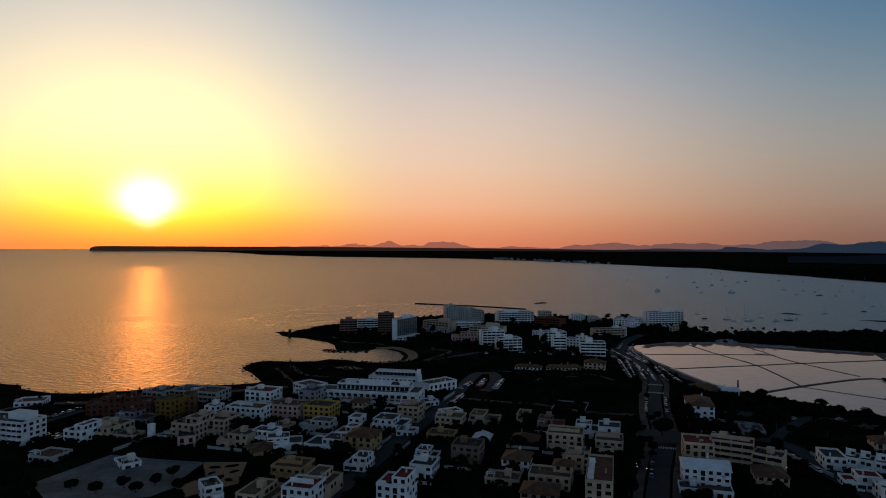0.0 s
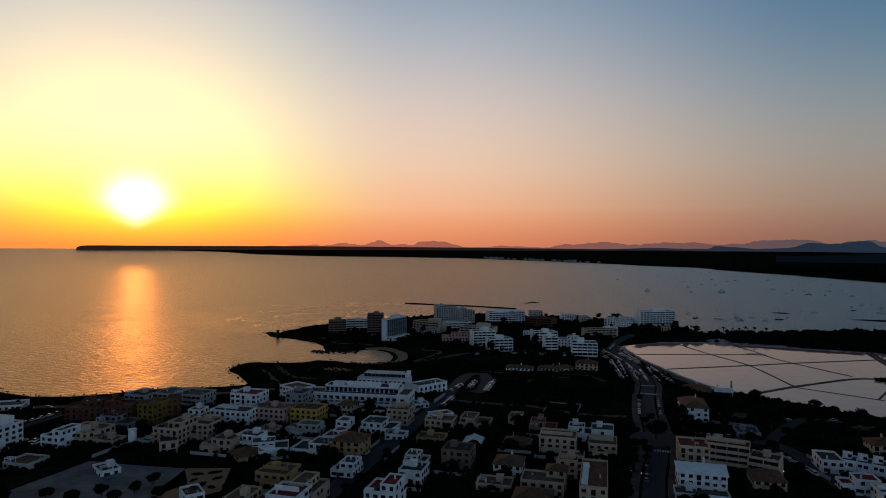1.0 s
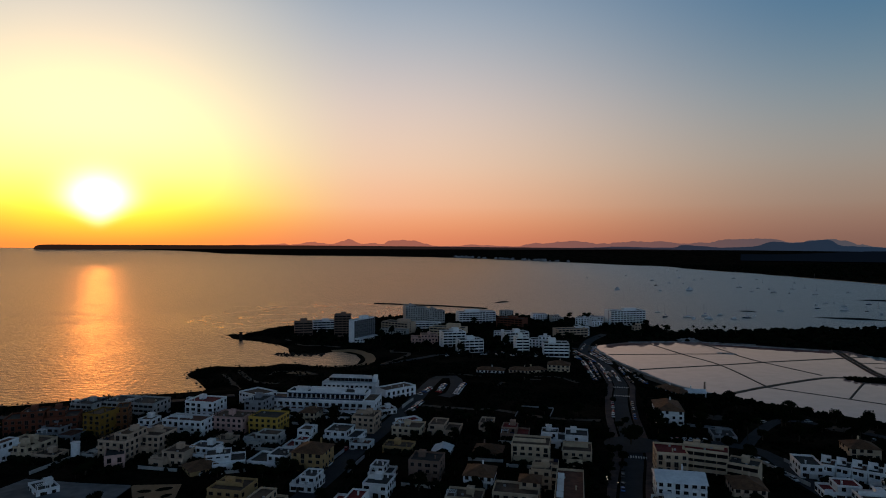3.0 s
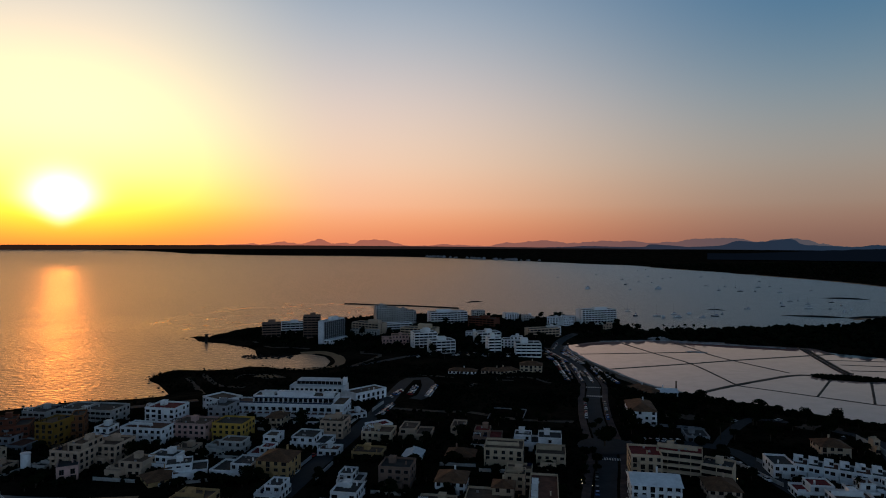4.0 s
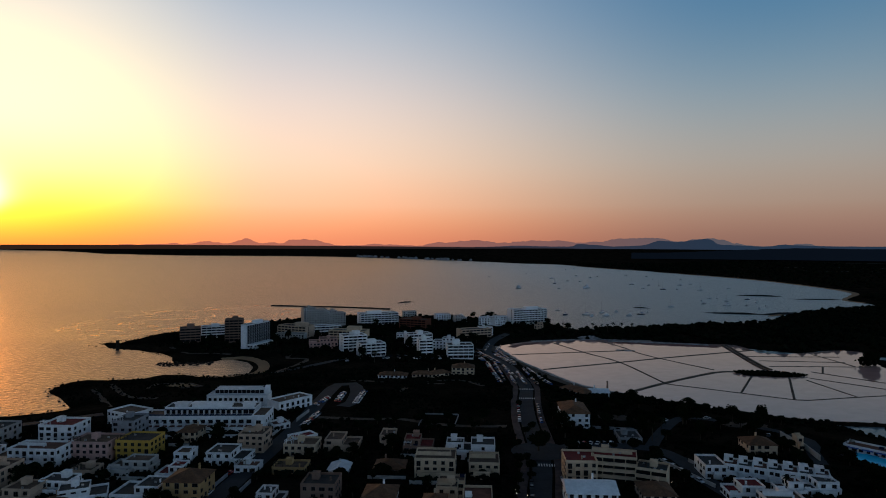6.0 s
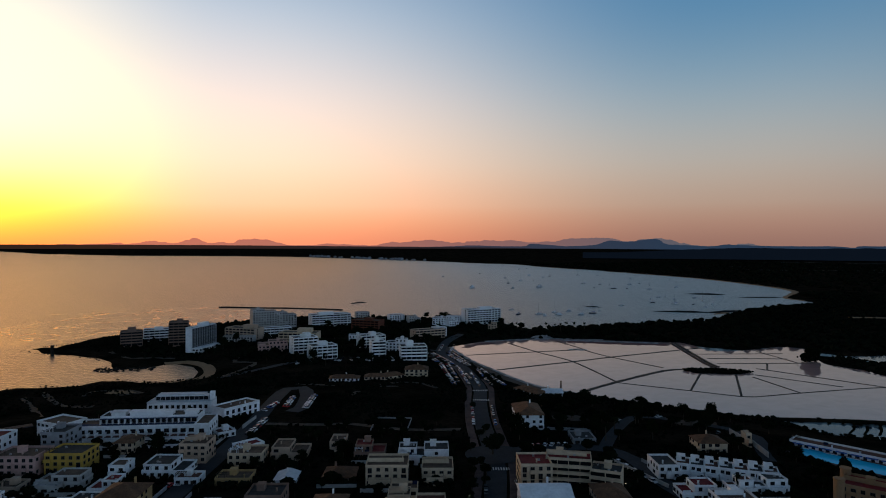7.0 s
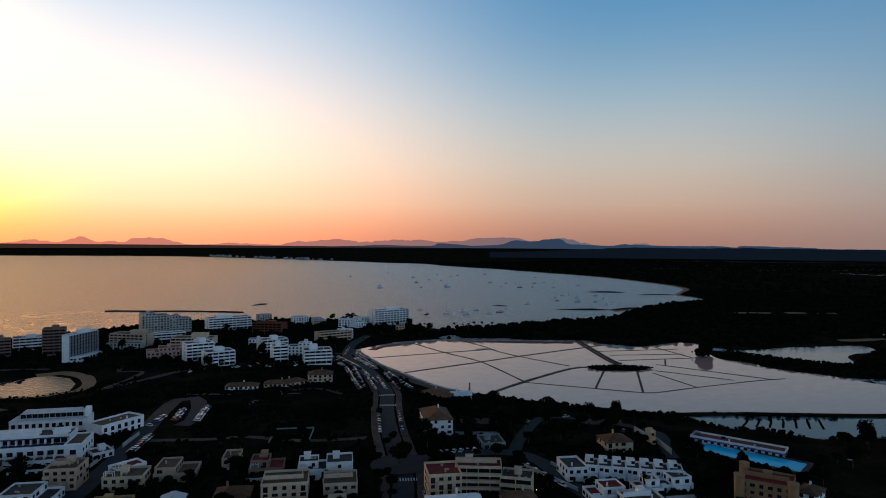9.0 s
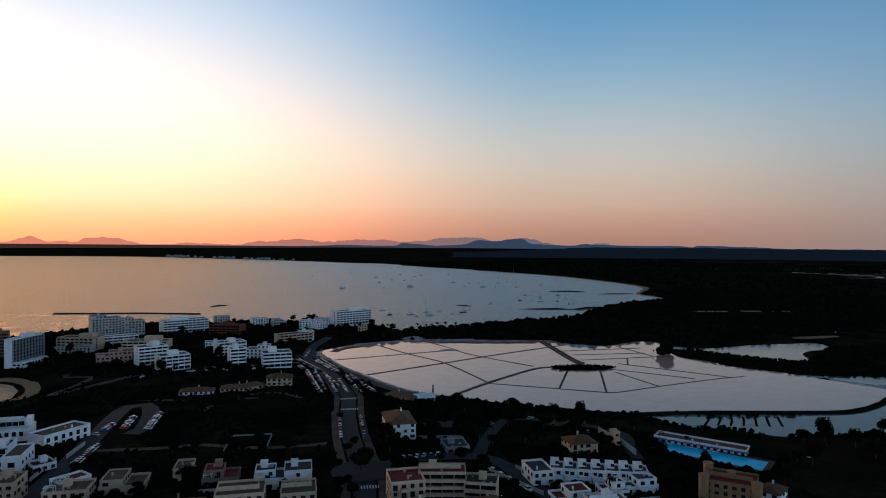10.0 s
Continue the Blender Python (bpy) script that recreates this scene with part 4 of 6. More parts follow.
    if kind == "terr":
        for k in range(4):
            bm = bmesh.new()
            yy = y0 + 3 + k * (d - 6) / 4
            box(bm, x0 + 0.6, yy, zb + 0.051, x0 + 3.0, yy + 0.25, zb + 2.2)
            vs = [bm.verts.new(p) for p in ((x0 + 0.6, yy + 0.26, zb + 2.2), (x0 + 3.0, yy + 0.26, zb + 2.2), (x0 + 3.0, yy + 2.2, zb + 1.0), (x0 + 0.6, yy + 2.2, zb + 1.0))]
            bm.faces.new(vs)
            part("stair_hood", bm, M["white"], h, "white sloping stair hood")
    if kind == "castle":
        for tx, ty in ((x0, y0), (x1, y0), (x0, y1)):
            bm = bmesh.new()
            tube(bm, tx, ty, -1, z + 2.2, 1.9, 1.9, 16)
            tube(bm, tx, ty, z + 2.2, z + 2.5, 2.1, 2.1, 16)
            part("turret", bm, M[col], h, "round sandstone turret")
    return h

# ---- the town ----
house(-221, 314, -16, 32, 14, 4, "white", "apart")
house(-184, 287, -16, 13, 12, 1, "pale", "flat")
house(-185, 316, -16, 11, 14, 3, "white", "flat")
house(-177, 327, -16, 18, 14, 2, "cream", "flat")
house(-173, 323, 76, 15, 10, 2, "cream", "flat")
house(-173, 349, -16, 21, 12, 2, "grey", "flat")
house(-195, 358, 13, 18, 14, 4, "rust", "flat")
house(-178, 360, 16, 15, 14, 4, "rust", "flat")
house(-157, 355, -16, 10, 14, 4, "mustard", "flat")
house(-153, 365, 14, 12, 14, 4, "orange", "flat")
# seafront row: shade put into the wall colour, pale instead of white
house(-178, 390, -16, 14, 16, 3, "pale", "apart")
house(-163, 394, -16, 13, 16, 3, "pale", "apart")
house(-147, 390, -16, 18, 16, 3, "pale", "apart")
house(-256, 388, 16, 16, 14, 1, "white", "flat")
house(-129, 350, -16, 15, 12, 3, "white", "flat")
house(-131, 319, -16, 14, 16, 4, "stone", "flat")
house(-119, 327, -16, 12, 14, 3, "stone", "flat")
house(-130, 308, 20, 8, 14, 2, "pink", "arch")
house(-143, 318, -16, 6, 10, 1, "pale", "flat")
house(-144, 277, 42, 8, 12, 1, "white", "flat")
house(-111, 378, -16, 17, 14, 4, "white", "red")
house(-112, 351, -16, 22, 12, 3, "white", "flat")
house(-91, 357, -16, 18, 14, 3, "pink", "flat")
house(-72, 355, -16, 16, 14, 3, "yellow", "flat")
house(-82, 379, -16, 11, 14, 4, "grey", "flat")
house(-21, 353, -16, 12, 13, 3, "stone", "tan")
house(-31, 338, -16, 18, 14, 2, "white", "flat")
house(-50, 340, -16, 7, 9, 2, "white", "flat")
house(-53, 376, -16, 9, 12, 2, "cream", "hip")
house(-52, 322, -16, 11, 10, 2, "white", "red")
house(-42, 299, -16, 14, 14, 3, "ochre", "hip")
house(-60, 303, -16, 18, 14, 2, "white", "flat")
house(-81, 304, 12, 17, 12, 2, "white", "flat")
house(-95, 315, -16, 17, 12, 2, "white", "flat")
house(-70, 334, -16, 18, 10, 2, "pale", "flat")
house(-41, 275, -16, 10, 12, 2, "white", "flat")
house(-12, 267, -16, 10, 12, 2, "white", "flat")
house(-11, 284, -16, 10, 10, 2, "white", "flat")
house(-22, 236, -16, 12, 13, 4, "white", "red")
house(-52, 245, -16, 11, 15, 3, "cream", "flat")
house(-57, 234, -16, 12, 13, 3, "white", "red")
house(-74, 237, -16, 13, 18, 2, "cream", "flat")
house(-68, 265, -16, 14, 13, 2, "ochre", "tan")
house(-89, 298, 33, 14, 12, 1, "ochre", "hip")
house(-106, 711, 10, 19, 14, 5, "brown", "apart")
house(-88, 743, 10, 24, 14, 4, "white", "apart")
house(-62.5, 697, 1, 17, 14, 8, "brown", "apart")
house(-3, 731, -35, 35, 16, 4, "stone", "apart")
house(17, 800, 10, 27, 18, 8, "pale", "flat")
house(42, 818, 10, 23, 16, 6, "pale", "flat")
house(26, 746, 10, 36, 14, 3, "white", "apart")
house(49, 681, -22, 37, 16, 4, "cream", "apart")
house(22, 650, 1, 26, 20, 3, "pink", "flat")
house(48, 627, 10, 22, 16, 5, "white", "apart")
house(61, 596, 10, 22, 16, 4, "white", "apart")
house(93, 809, 10, 47, 16, 5, "white", "apart")
house(131, 762, -35, 33, 16, 4, "rust", "apart")
house(143, 874, 2, 18, 10, 3, "pale", "flat")
house(179, 833, 1, 19, 14, 3, "white", "flat")
house(197, 813, 1, 15, 14, 3, "pale", "flat")
house(223, 785, -20, 17, 14, 3, "white", "flat")
house(234, 772, 10, 13, 12, 3, "white", "flat")
house(277, 788, 10, 47, 16, 6, "white", "apart")
house(112, 643, 10, 24, 14, 4, "white", "apart")
house(107, 585, 1, 12, 12, 5, "white", "apart")
house(130, 610, -23, 19, 12, 4, "white", "flat")
house(135, 571, -8, 22, 16, 4, "white", "apart")
house(180, 687, 10, 34, 14, 3, "stone", "apart")
house(67, 502, -16, 21, 9, 1, "white", "hip")
house(89, 501, -16, 15, 9, 1, "stone", "hip")
house(101, 501, 17, 17, 10, 1, "cream", "hip")
house(121, 505, -16, 17, 12, 2, "cream", "hip")
house(20, 346, -16, 16, 14, 2, "stone", "flat")
house(42, 347, -16, 7, 12, 2, "stone", "flat")
house(55, 336, -16, 14, 12, 2, "brick", "red")
house(72, 326, -16, 12, 12, 2, "white", "flat")
house(83, 323, -16, 11, 12, 2, "white", "flat")
house(77, 301, -16, 13, 14, 2, "cream", "tan")
house(56, 302, -16, 17, 14, 3, "cream", "tan")
house(56, 273, -16, 10, 7, 3, "cream", "flat")
house(53, 268, -16, 8, 8, 3, "cream", "flat")
house(46, 257, -16, 8, 8, 3, "cream", "hip")
house(57, 241, -16, 10, 30, 4, "cream", "terr")
house(16, 313, -16, 8.5, 12, 1, "white", "gable")
house(7.5, 283, -16, 13, 12, 3, "brown", "flat")
house(29, 275, -16, 12, 13, 2, "white", "hip")
house(38, 312, -16, 13, 12, 1, "brick", "hip")
house(1, 342, -16, 15, 12, 2, "cream", "tan")
house(1, 352, 27, 12, 8, 2, "white", "red")
house(-4, 320, -16, 14, 10, 1, "ochre", "tan")
house(-11, 388, 21, 9, 9, 1, "white", "flat")
house(104, 255, -16, 18, 14, 3, "white", "gable")
house(100, 245, -16, 20, 8, 1, "white", "flat")
house(131, 255, -16, 12, 14, 2, "stone", "hip")
house(170.5, 277, -16, 9, 14, 2, "white", "flat")
house(167, 252, -16, 14, 10, 2, "white", "red")
house(198, 249, -16, 14, 9, 2, "white", "flat")
house(210, 297, -16, 13, 12, 2, "cream", "hip")
house(234, 299, -16, 3, 5, 2, "cream", "flat")
house(146, 362, -16, 14, 24, 3, "white", "hip")
house(178, 427, -71, 23, 10, 1, "white", "hip")
house(190, 420, -16, 12, 10, 1, "white", "gable")
house(160, 328, -16, 11, 14, 1, "grey", "flat")
house(223, 225, -57, 18, 15, 3, "sand", "castle")
house(235, 216, -70, 7, 11, 2, "white", "hip")
house(21, 258, -16, 14, 10, 1, "cream", "flat")
house(40, 254, -16, 17, 12, 2, "cream", "flat")
house(33, 237, -16, 14, 12, 2, "brick", "hip")
house(186, 250, -16, 10, 9, 2, "white", "flat")
house(172, 238, -16, 14, 10, 2, "white", "flat")
house(-105, 310, -16, 16, 12, 2, "stone", "flat")
house(-89, 335, -16, 10, 9, 1, "stone", "flat")
house(-163, 318, -16, 12, 9, 1, "stone", "flat")
house(-22, 325, -16, 10, 8, 1, "white", "flat")
house(-95, 242, 33, 7, 10, 2, "white", "flat")
house(205, 834, -24, 12, 10, 2, "white", "flat")
house(244, 796, -24, 17, 12, 3, "white", "flat")
house(196, 698, -7, 15, 10, 3, "white", "flat")
house(106, 688, -11, 16, 10, 2, "white", "flat")
house(266, 720, -24, 10, 10, 3, "stone", "flat")
house(-8, 712, -18, 30, 10, 2, "pale", "flat")
house(110.5, 278, -16, 12.5, 14, 4, "cream", "redflat")
house(126, 278, -28, 18, 10, 4, "cream", "redapart")
house(138, 268.5, -38, 12, 10, 3, "cream", "apart")
house(-89, 408, -40, 18, 14, 3, "white", "flat")


def white_hotel():
    """The long stepped hotel with an arcade under its roof."""
    h = thing("hotel", -50, 394, -11.5, "long white stepped hotel with arcaded upper terraces", "hotel", z=3.0)
    walls_block("lower_wall", h, -33, -4, 33, 10, -3, 7.2, "white")
    walls_block("terrace_wall", h, -36, -11, 30, -4.003, -3, 3.2, "white")
    parapet(h, -33, -4, 33, 10, 7.2, 0.8, "white")
    walls_block("upper_wall", h, -21, 2, 27, 13, 7.3, 10.6, "white")
    parapet(h, -21, 2, 27, 13, 10.6, 0.6, "white")
    walls_block("end_tower", h, 27.003, -6, 34, 12, -3, 8.2, "white")
    parapet(h, 27.003, -6, 34, 12, 8.2, 0.7, "white")
    deck(h, 27.003, -6, 34, 12, 8.2, M["tandeck"])
    for k in range(2):
        set_on(GLAZED, "terrace_door", h, 30.5, -6.02, 0.6 + k * 3.4, 180)
        for j in range(4):
            set_on(WIN, "window", h, 34.02, -3.5 + j * 4.2, 1.2 + k * 3.4, -90)
    for k in range(16):
        set_on(GLAZED, "terrace_door", h, -18.9 + k * 2.9, 1.98, 7.6, 180)
    for k in range(15):
        bm = bmesh.new()
        box(bm, -20.6 + k * 2.9, 0.2, 7.3, -20.2 + k * 2.9, 2, 9.9)
        part("partition", bm, M["white"], h)
    parapet(h, -36, -11, 30, -4.003, 3.2, 0.9, "white")
    deck(h, -36, -11, 30, -4.003, 3.2, M["terracotta"])
    deck(h, -33, -4, 33, 10, 7.2, M["tandeck"])
    deck(h, -21, 2, 27, 13, 10.6, M["greydeck"])
    divider = bmesh.new()
    box(divider, -0.12, 0, 0, 0.12, 4.2, 1.9)
    divider = finish("terrace_divider", divider, M["white"])
    for k in range(15):
        set_on(divider, "terrace_divider", h, -31.2 + k * 3.9, -8.25, 3.26, 0)
    for k in range(15):
        set_on(GLAZED, "terrace_door", h, -31 + k * 4.0, -4.02, 3.9, 180)
    # lower stepped rows of rooms in front
    for x0, x1, y0, top in ((-30, -6, -19, 2.0), (-2, 24, -17, 1.4)):
        walls_block("garden_room", h, x0, y0, x1, -11.003, -3, top, "white")
        parapet(h, x0, y0, x1, -11.05, top, 0.7, "white")
        deck(h, x0, y0, x1, -11.05, top, M["terracotta"])
        for k in range(int((x1 - x0) / 3.6)):
            set_on(GLAZED, "terrace_door", h, x0 + 2 + k * 3.6, y0 - 0.02, top - 2.3, 180)
    for k in range(16):
        set_on(GLAZED, "terrace_door", h, -33.5 + k * 4.0, -11.02, 0.5, 180)
    for x0, x1 in ((-17, -9), (-8, 14), (19, 26)):
        bm = bmesh.new()
        box(bm, x0, 3.5, 12.4, x1, 9, 12.7, 0.05)
        box(bm, x0 + 0.5, 4, 10.7, x1 - 0.5, 8.5, 12.397)
        part("roof_slab", bm, M["white"], h, "white flat canopy slab on the roof")
    bm = bmesh.new()
    box(bm, -32, -3.9, 7.5, 26, 1.5, 7.56)
    part("awning", bm, M["navy"], h, "dark navy terrace awning")
    # dark strips added along two tiers for contrast
    bm = bmesh.new()
    box(bm, -20.8, 0.1, 10.0, 26.8, 1.98, 10.08)
    part("sunshade", bm, M["navy"], h, "dark navy strip along the upper terrace")
    bm = bmesh.new()
    box(bm, -35.5, -10.8, 3.25, 26.5, -8.5, 3.33)
    part("sunshade", bm, M["navy"], h, "dark navy strip along the lower terrace")
    w = thing("hotel", -36, 445, -12, "white stepped hotel wing with an arcaded terrace", "hotel", z=3.0)
    walls_block("wall", w, -18, -6, 18, 6, -3, 6.2, "white")
    parapet(w, -18, -6, 18, 6, 6.2, 0.7, "white")
    walls_block("upper_wall", w, -15, 0, 15, 6.4, 6.3, 9.0, "white")
    bm = bmesh.new()
    box(bm, -14, 0.5, 9.6, 13, 6, 9.9)
    box(bm, -13, 1, 9.003, 12, 5.5, 9.597)
    part("roof_slab", bm, M["white"], w, "white flat canopy slab on the roof")
    for k in range(11):
        set_on(GLAZED, "terrace_door", w, -13.6 + k * 2.7, -0.02, 6.6, 180)
        set_on(TALL, "terrace_door", w, -16 + k * 3.1, -6.02, 3.0, 180)
    bm = bmesh.new()
    box(bm, 15.5, 0, 6.3, 18, 3, 11.2)
    part("lift_tower", bm, M["white"], w)
    v = thing("hotel", -6, 428, 38, "white hotel wing with a tan roof terrace", "hotel", z=3.0)
    walls_block("wall", v, -12, -6, 12, 6, -3, 6, "white")
    parapet(v, -12, -6, 12, 6, 6, 0.9, "white")
    deck(v, -12, -6, 12, 6, 6, M["tandeck"])
    for k in range(6):
        set_on(TALL, "terrace_door", v, -10 + k * 3.8, -6.02, 3.1, 180)
        set_on(TALL, "terrace_door", v, -10 + k * 3.8, -6.02, 0.1, 180)
    roof_clutter(v, random.Random(5), -12, -6, 12, 6, 6, "white")


white_hotel()


def slab_hotel():
    """The eight-storey slab on the headland: blank white gable, gridded long side, low white wing."""
    h = thing("hotel", -41.2, 670.7, -31, "eight-storey slab hotel with gridded balconies and a blank white gable", "hotel", z=4.2)
    S, n, w, d = 2.6, 8, 6.5, 36.0
    walls_block("wall", h, -w / 2, -d / 2, w / 2, d / 2, -4, S * n, "white")
    parapet(h, -w / 2, -d / 2, w / 2, d / 2, S * n, 1.0, "white")
    deck(h, -w / 2, -d / 2, w / 2, d / 2, S * n, M["greydeck"])
    walls_block("penthouse", h, -2.4, -2, 2.4, 9, S * n + 0.051, S * n + 3.4, "white")
    glazing, slab, fin = bmesh.new(), bmesh.new(), bmesh.new()
    box(glazing, 0.003, -d / 2 + 0.5, 0.15, 0.06, d / 2 - 0.5, S - 0.15)
    box(slab, 0.004, -d / 2, -0.13, 1.3, d / 2, 0.13)
    box(fin, 0.004, -0.12, 0, 1.25, 0.12, S * n)
    glazing, slab, fin = finish("glazing", glazing, M["glass"]), finish("balcony_slab", slab, M["grey"]), finish("dividing_wall", fin, M["grey"])
    rail = bmesh.new()
    box(rail, 1.2, -d / 2 + 0.2, 0.14, 1.28, d / 2 - 0.2, 0.8)
    rail = finish("balcony_rail", rail, M["dark"])
    for k in range(n):
        set_on(glazing, "glazing", h, w / 2, 0, S * k, 0)
        set_on(slab, "balcony_slab", h, w / 2, 0, S * k, 0)
        set_on(rail, "balcony_rail", h, w / 2, 0, S * k, 0)
    for i in range(11):
        set_on(fin, "dividing_wall", h, w / 2, -d / 2 + 0.12 + i * (d - 0.24) / 10, 0, 0)
    walls_block("low_wing", h, w / 2 + 2.5, -d / 2 - 3, w / 2 + 9, d / 2 - 6, -4, 4.2, "white")
    for k in range(8):
        set_on(WIDE, "window", h, w / 2 + 9.02, -d / 2 + k * 3.6, 1.6, -90)
    for k in range(2):
        set_on(WIDE, "window", h, w / 2 + 4.2 + k * 3.0, -d / 2 - 3.02, 1.6, 180)


slab_hotel()


def row_house(x, y, rot, k):
    h = thing("row_house", x, y, rot, "white terraced house with a pointed stair tower and roof terrace", "house", "white terraced row")
    h.matrix_world = h.matrix_world @ Matrix.Diagonal((1, 1, 0.84, 1))
    walls_block("wall", h, -2.75, -4.5, 2.75, 4.5, -3, 6.0, "white")
    parapet(h, -2.75, -4.5, 2.75, 4.5, 6.0, 0.8, "white")
    walls_block("upper_wall", h, -2.6, 0, 0.9, 4.4, 6.05, 8.6, "white")
    bm = bmesh.new()
    a = [bm.verts.new(p) for p in ((-2.6, -0.003, 6.05), (-0.9, -0.003, 6.05), (-0.9, 0.3, 6.05), (-2.6, 0.3, 6.05), (-2.6, -0.003, 10.2), (-0.9, -0.003, 9.0), (-0.9, 0.3, 9.0), (-2.6, 0.3, 10.2))]
    for f in ((0, 1, 5, 4), (1, 2, 6, 5), (2, 3, 7, 6), (3, 0, 4, 7), (4, 5, 6, 7), (3, 2, 1, 0)):
        bm.faces.new([a[i] for i in f])
    part("stair_tower", bm, M["white"], h)
    deck(h, -2.75, -4.5, 2.75, 4.5, 6.0, M["greydeck" if k % 2 else "terracotta"])
    bm = bmesh.new()
    tray(bm, -2.6, -7.0, -2, 2.6, -4.503, 3.6, 0.15, 0.8)
    part("terrace", bm, M["white"], h)
    set_on(TALL, "terrace_door", h, 0.6, -4.52, 3.2, 180)
    set_on(WIN, "window", h, -1.5, -4.52, 4.0, 180)
    set_on(TALL, "garden_door", h, 0.8, -7.02, 0.2, 180)
    set_on(WIN, "window", h, 0.1, -0.02, 6.9, 180)
    return h


for k in range(7):
    row_house(178.5 + k * 4.4, 274.5 - k * 3.45, -38, k)


def swimming_pool():
    p = thing("swimming_pool", 258.7, 263, -66.5, "long bright blue swimming pool with paved edges", "swimming pool", z=3.55)
    bm = bmesh.new()
    tray(bm, -25.5, -9.8, -1.5, 25.5, 9.4, 0.25, 2.4, 0.45)
    part("pool_deck", bm, M["paving"], p)
    bm = bmesh.new()
    box(bm, -23.0, -7.35, -0.19, 23.0, 6.95, 0.06)
    part("pool_water", bm, M["pool"], p, "bright blue pool water")
    return p


swimming_pool()
changing = house(266.5, 275, -63, 42, 9, 1, "white", "terra")
changing["label"] = "long white poolside building with a terracotta roof"
for k in range(7):
    bm = bmesh.new()
    box(bm, -19 + k * 6, -6.4, 2.4, -14.4 + k * 6, -4.52, 2.5)
    part("awning", bm, M["awning"], changing, "blue canvas awning")


def brick_chimney():
    c = thing("brick_chimney", 198.4, 424, 0, "slender old brick chimney beside the salt works", "chimney")
    bm = bmesh.new()
    tube(bm, 0, 0, 0, 8.6, 0.8, 0.5, 14)
    part("shaft", bm, M["brick"], c)
    bm = bmesh.new()
    tube(bm, 0, 0, 8.6, 9.1, 0.66, 0.66, 14)
    part("rim", bm, M["brick"], c)
    bm = bmesh.new()
    box(bm, -1.3, -1.3, -1, 1.3, 1.3, 1.6, 0.08)
    part("plinth", bm, M["brick"], c)


brick_chimney()


def sea_mark():
    c = thing("sea_mark", -168, 694, 0, "dark stone beacon tower on a rocky point", "beacon")
    bm = bmesh.new()
    tube(bm, 0, 0, -1, 8.5, 1.7, 1.5, 14)
    part("shaft", bm, M["rock"], c)
    bm = bmesh.new()
    tube(bm, 0, 0, 8.5, 9.0, 1.9, 1.9, 14)
    part("gallery", bm, M["rock"], c)


sea_mark()


def water_tower():
    c = thing("water_tower", -150.9, 316, 0, "small round white water tower", "tower")
    bm = bmesh.new()
    tube(bm, 0, 0, -1, 7.2, 1.9, 1.9, 18)
    part("drum", bm, M["white"], c)
    bm = bmesh.new()
    tube(bm, 0, 0, 7.2, 7.6, 2.1, 2.1, 18)
    part("cap", bm, M["white"], c)


water_tower()

# ---- roads ----
BOULEVARD = [(62, 170), (72, 218), (88, 263), (106, 308), (122, 366), (137, 412), (150, 447), (158, 482), (166, 530), (166, 575), (172, 612), (192, 660), (222, 700)]
STREET = [(-72, 170), (-55, 222), (-37, 278), (-23, 322), (-11, 358), (4, 408), (18, 462), (26, 484), (36, 484), (37, 462), (31, 432), (25, 424)]
CROSS = [(110, 318), (128, 324), (147, 320), (163, 312), (168, 296), (164, 270), (163, 225), (160, 170)]
CROSS_FAR = [(163, 312), (186, 338), (214, 357), (240, 330), (247, 306), (236, 292), (226, 276)]
SEAFRONT = [(-340, 330), (-285, 360), (-250, 386), (-228, 390), (-200, 394), (-150, 420), (-110, 436)]
LEFT_STREET = [(-260, 250), (-232, 320), (-226, 342), (-216, 374), (-210, 392)]
SCRUB_LANE = [(10, 402), (40, 392), (53, 390), (77, 372), (108, 362)]
for nm, line, w, mt, top in (("road", BOULEVARD, 8.5, "asphalt", 0.12), ("pavement", [(x - 7.0, y + 2.3) for x, y in BOULEVARD[:9]], 3.4, "paving", 0.2), ("pavement", [(x + 7.0, y - 2.3) for x, y in BOULEVARD[:8]], 3.4, "paving", 0.2),
                             ("road", STREET, 9.0, "asphalt", 0.12), ("road", CROSS, 8.0, "asphalt", 0.10), ("road", CROSS_FAR, 6.0, "asphalt", 0.08), ("road", SEAFRONT, 7.0, "asphalt", 0.12),
                             ("road", LEFT_STREET, 6.0, "asphalt", 0.10), ("road", SCRUB_LANE, 4.0, "track", 0.08), ("road", [(172, 612), (130, 625), (60, 600), (10, 560), (-22, 540)], 6.0, "asphalt", 0.08)):
    ribbon(nm, line, w, top, M[mt], {"asphalt": "worn grey asphalt road through the town", "paving": "pink paved promenade beside the road", "track": "pale dusty lane across scrub"}[mt], nm, 0.35, follow=True)
for line in ([(-137, 512), (-122, 480), (-108, 450), (-92, 449)], [(-128, 520), (-106, 478), (-88, 470)], [(-100, 500), (-97, 512), (-75, 512), (-66, 500), (-88, 496)], [(-20, 545), (0, 570), (6, 590), (-10, 600), (-8, 620)],
             [(123, 459), (112, 481), (82, 478), (64, 454)], [(-60, 640), (-95, 650), (-120, 690)], [(30, 500), (70, 480), (105, 470)]):
    ribbon("track", line, 3.2, 0.10, M["track"], "pale dusty footpath across dark scrub", "path", 0.3, follow=True, rough=0.5)
mound("clearing", -82, 506, 13, 6, 0.5, -10, M["sand"], "pale sandy clearing on the headland", "clearing", 21, base=3.2)
mound("clearing", 174, 366, 16, 9, 0.45, -20, M["track"], "bare patch of pale dust between trees", "clearing", 22, base=3.2)
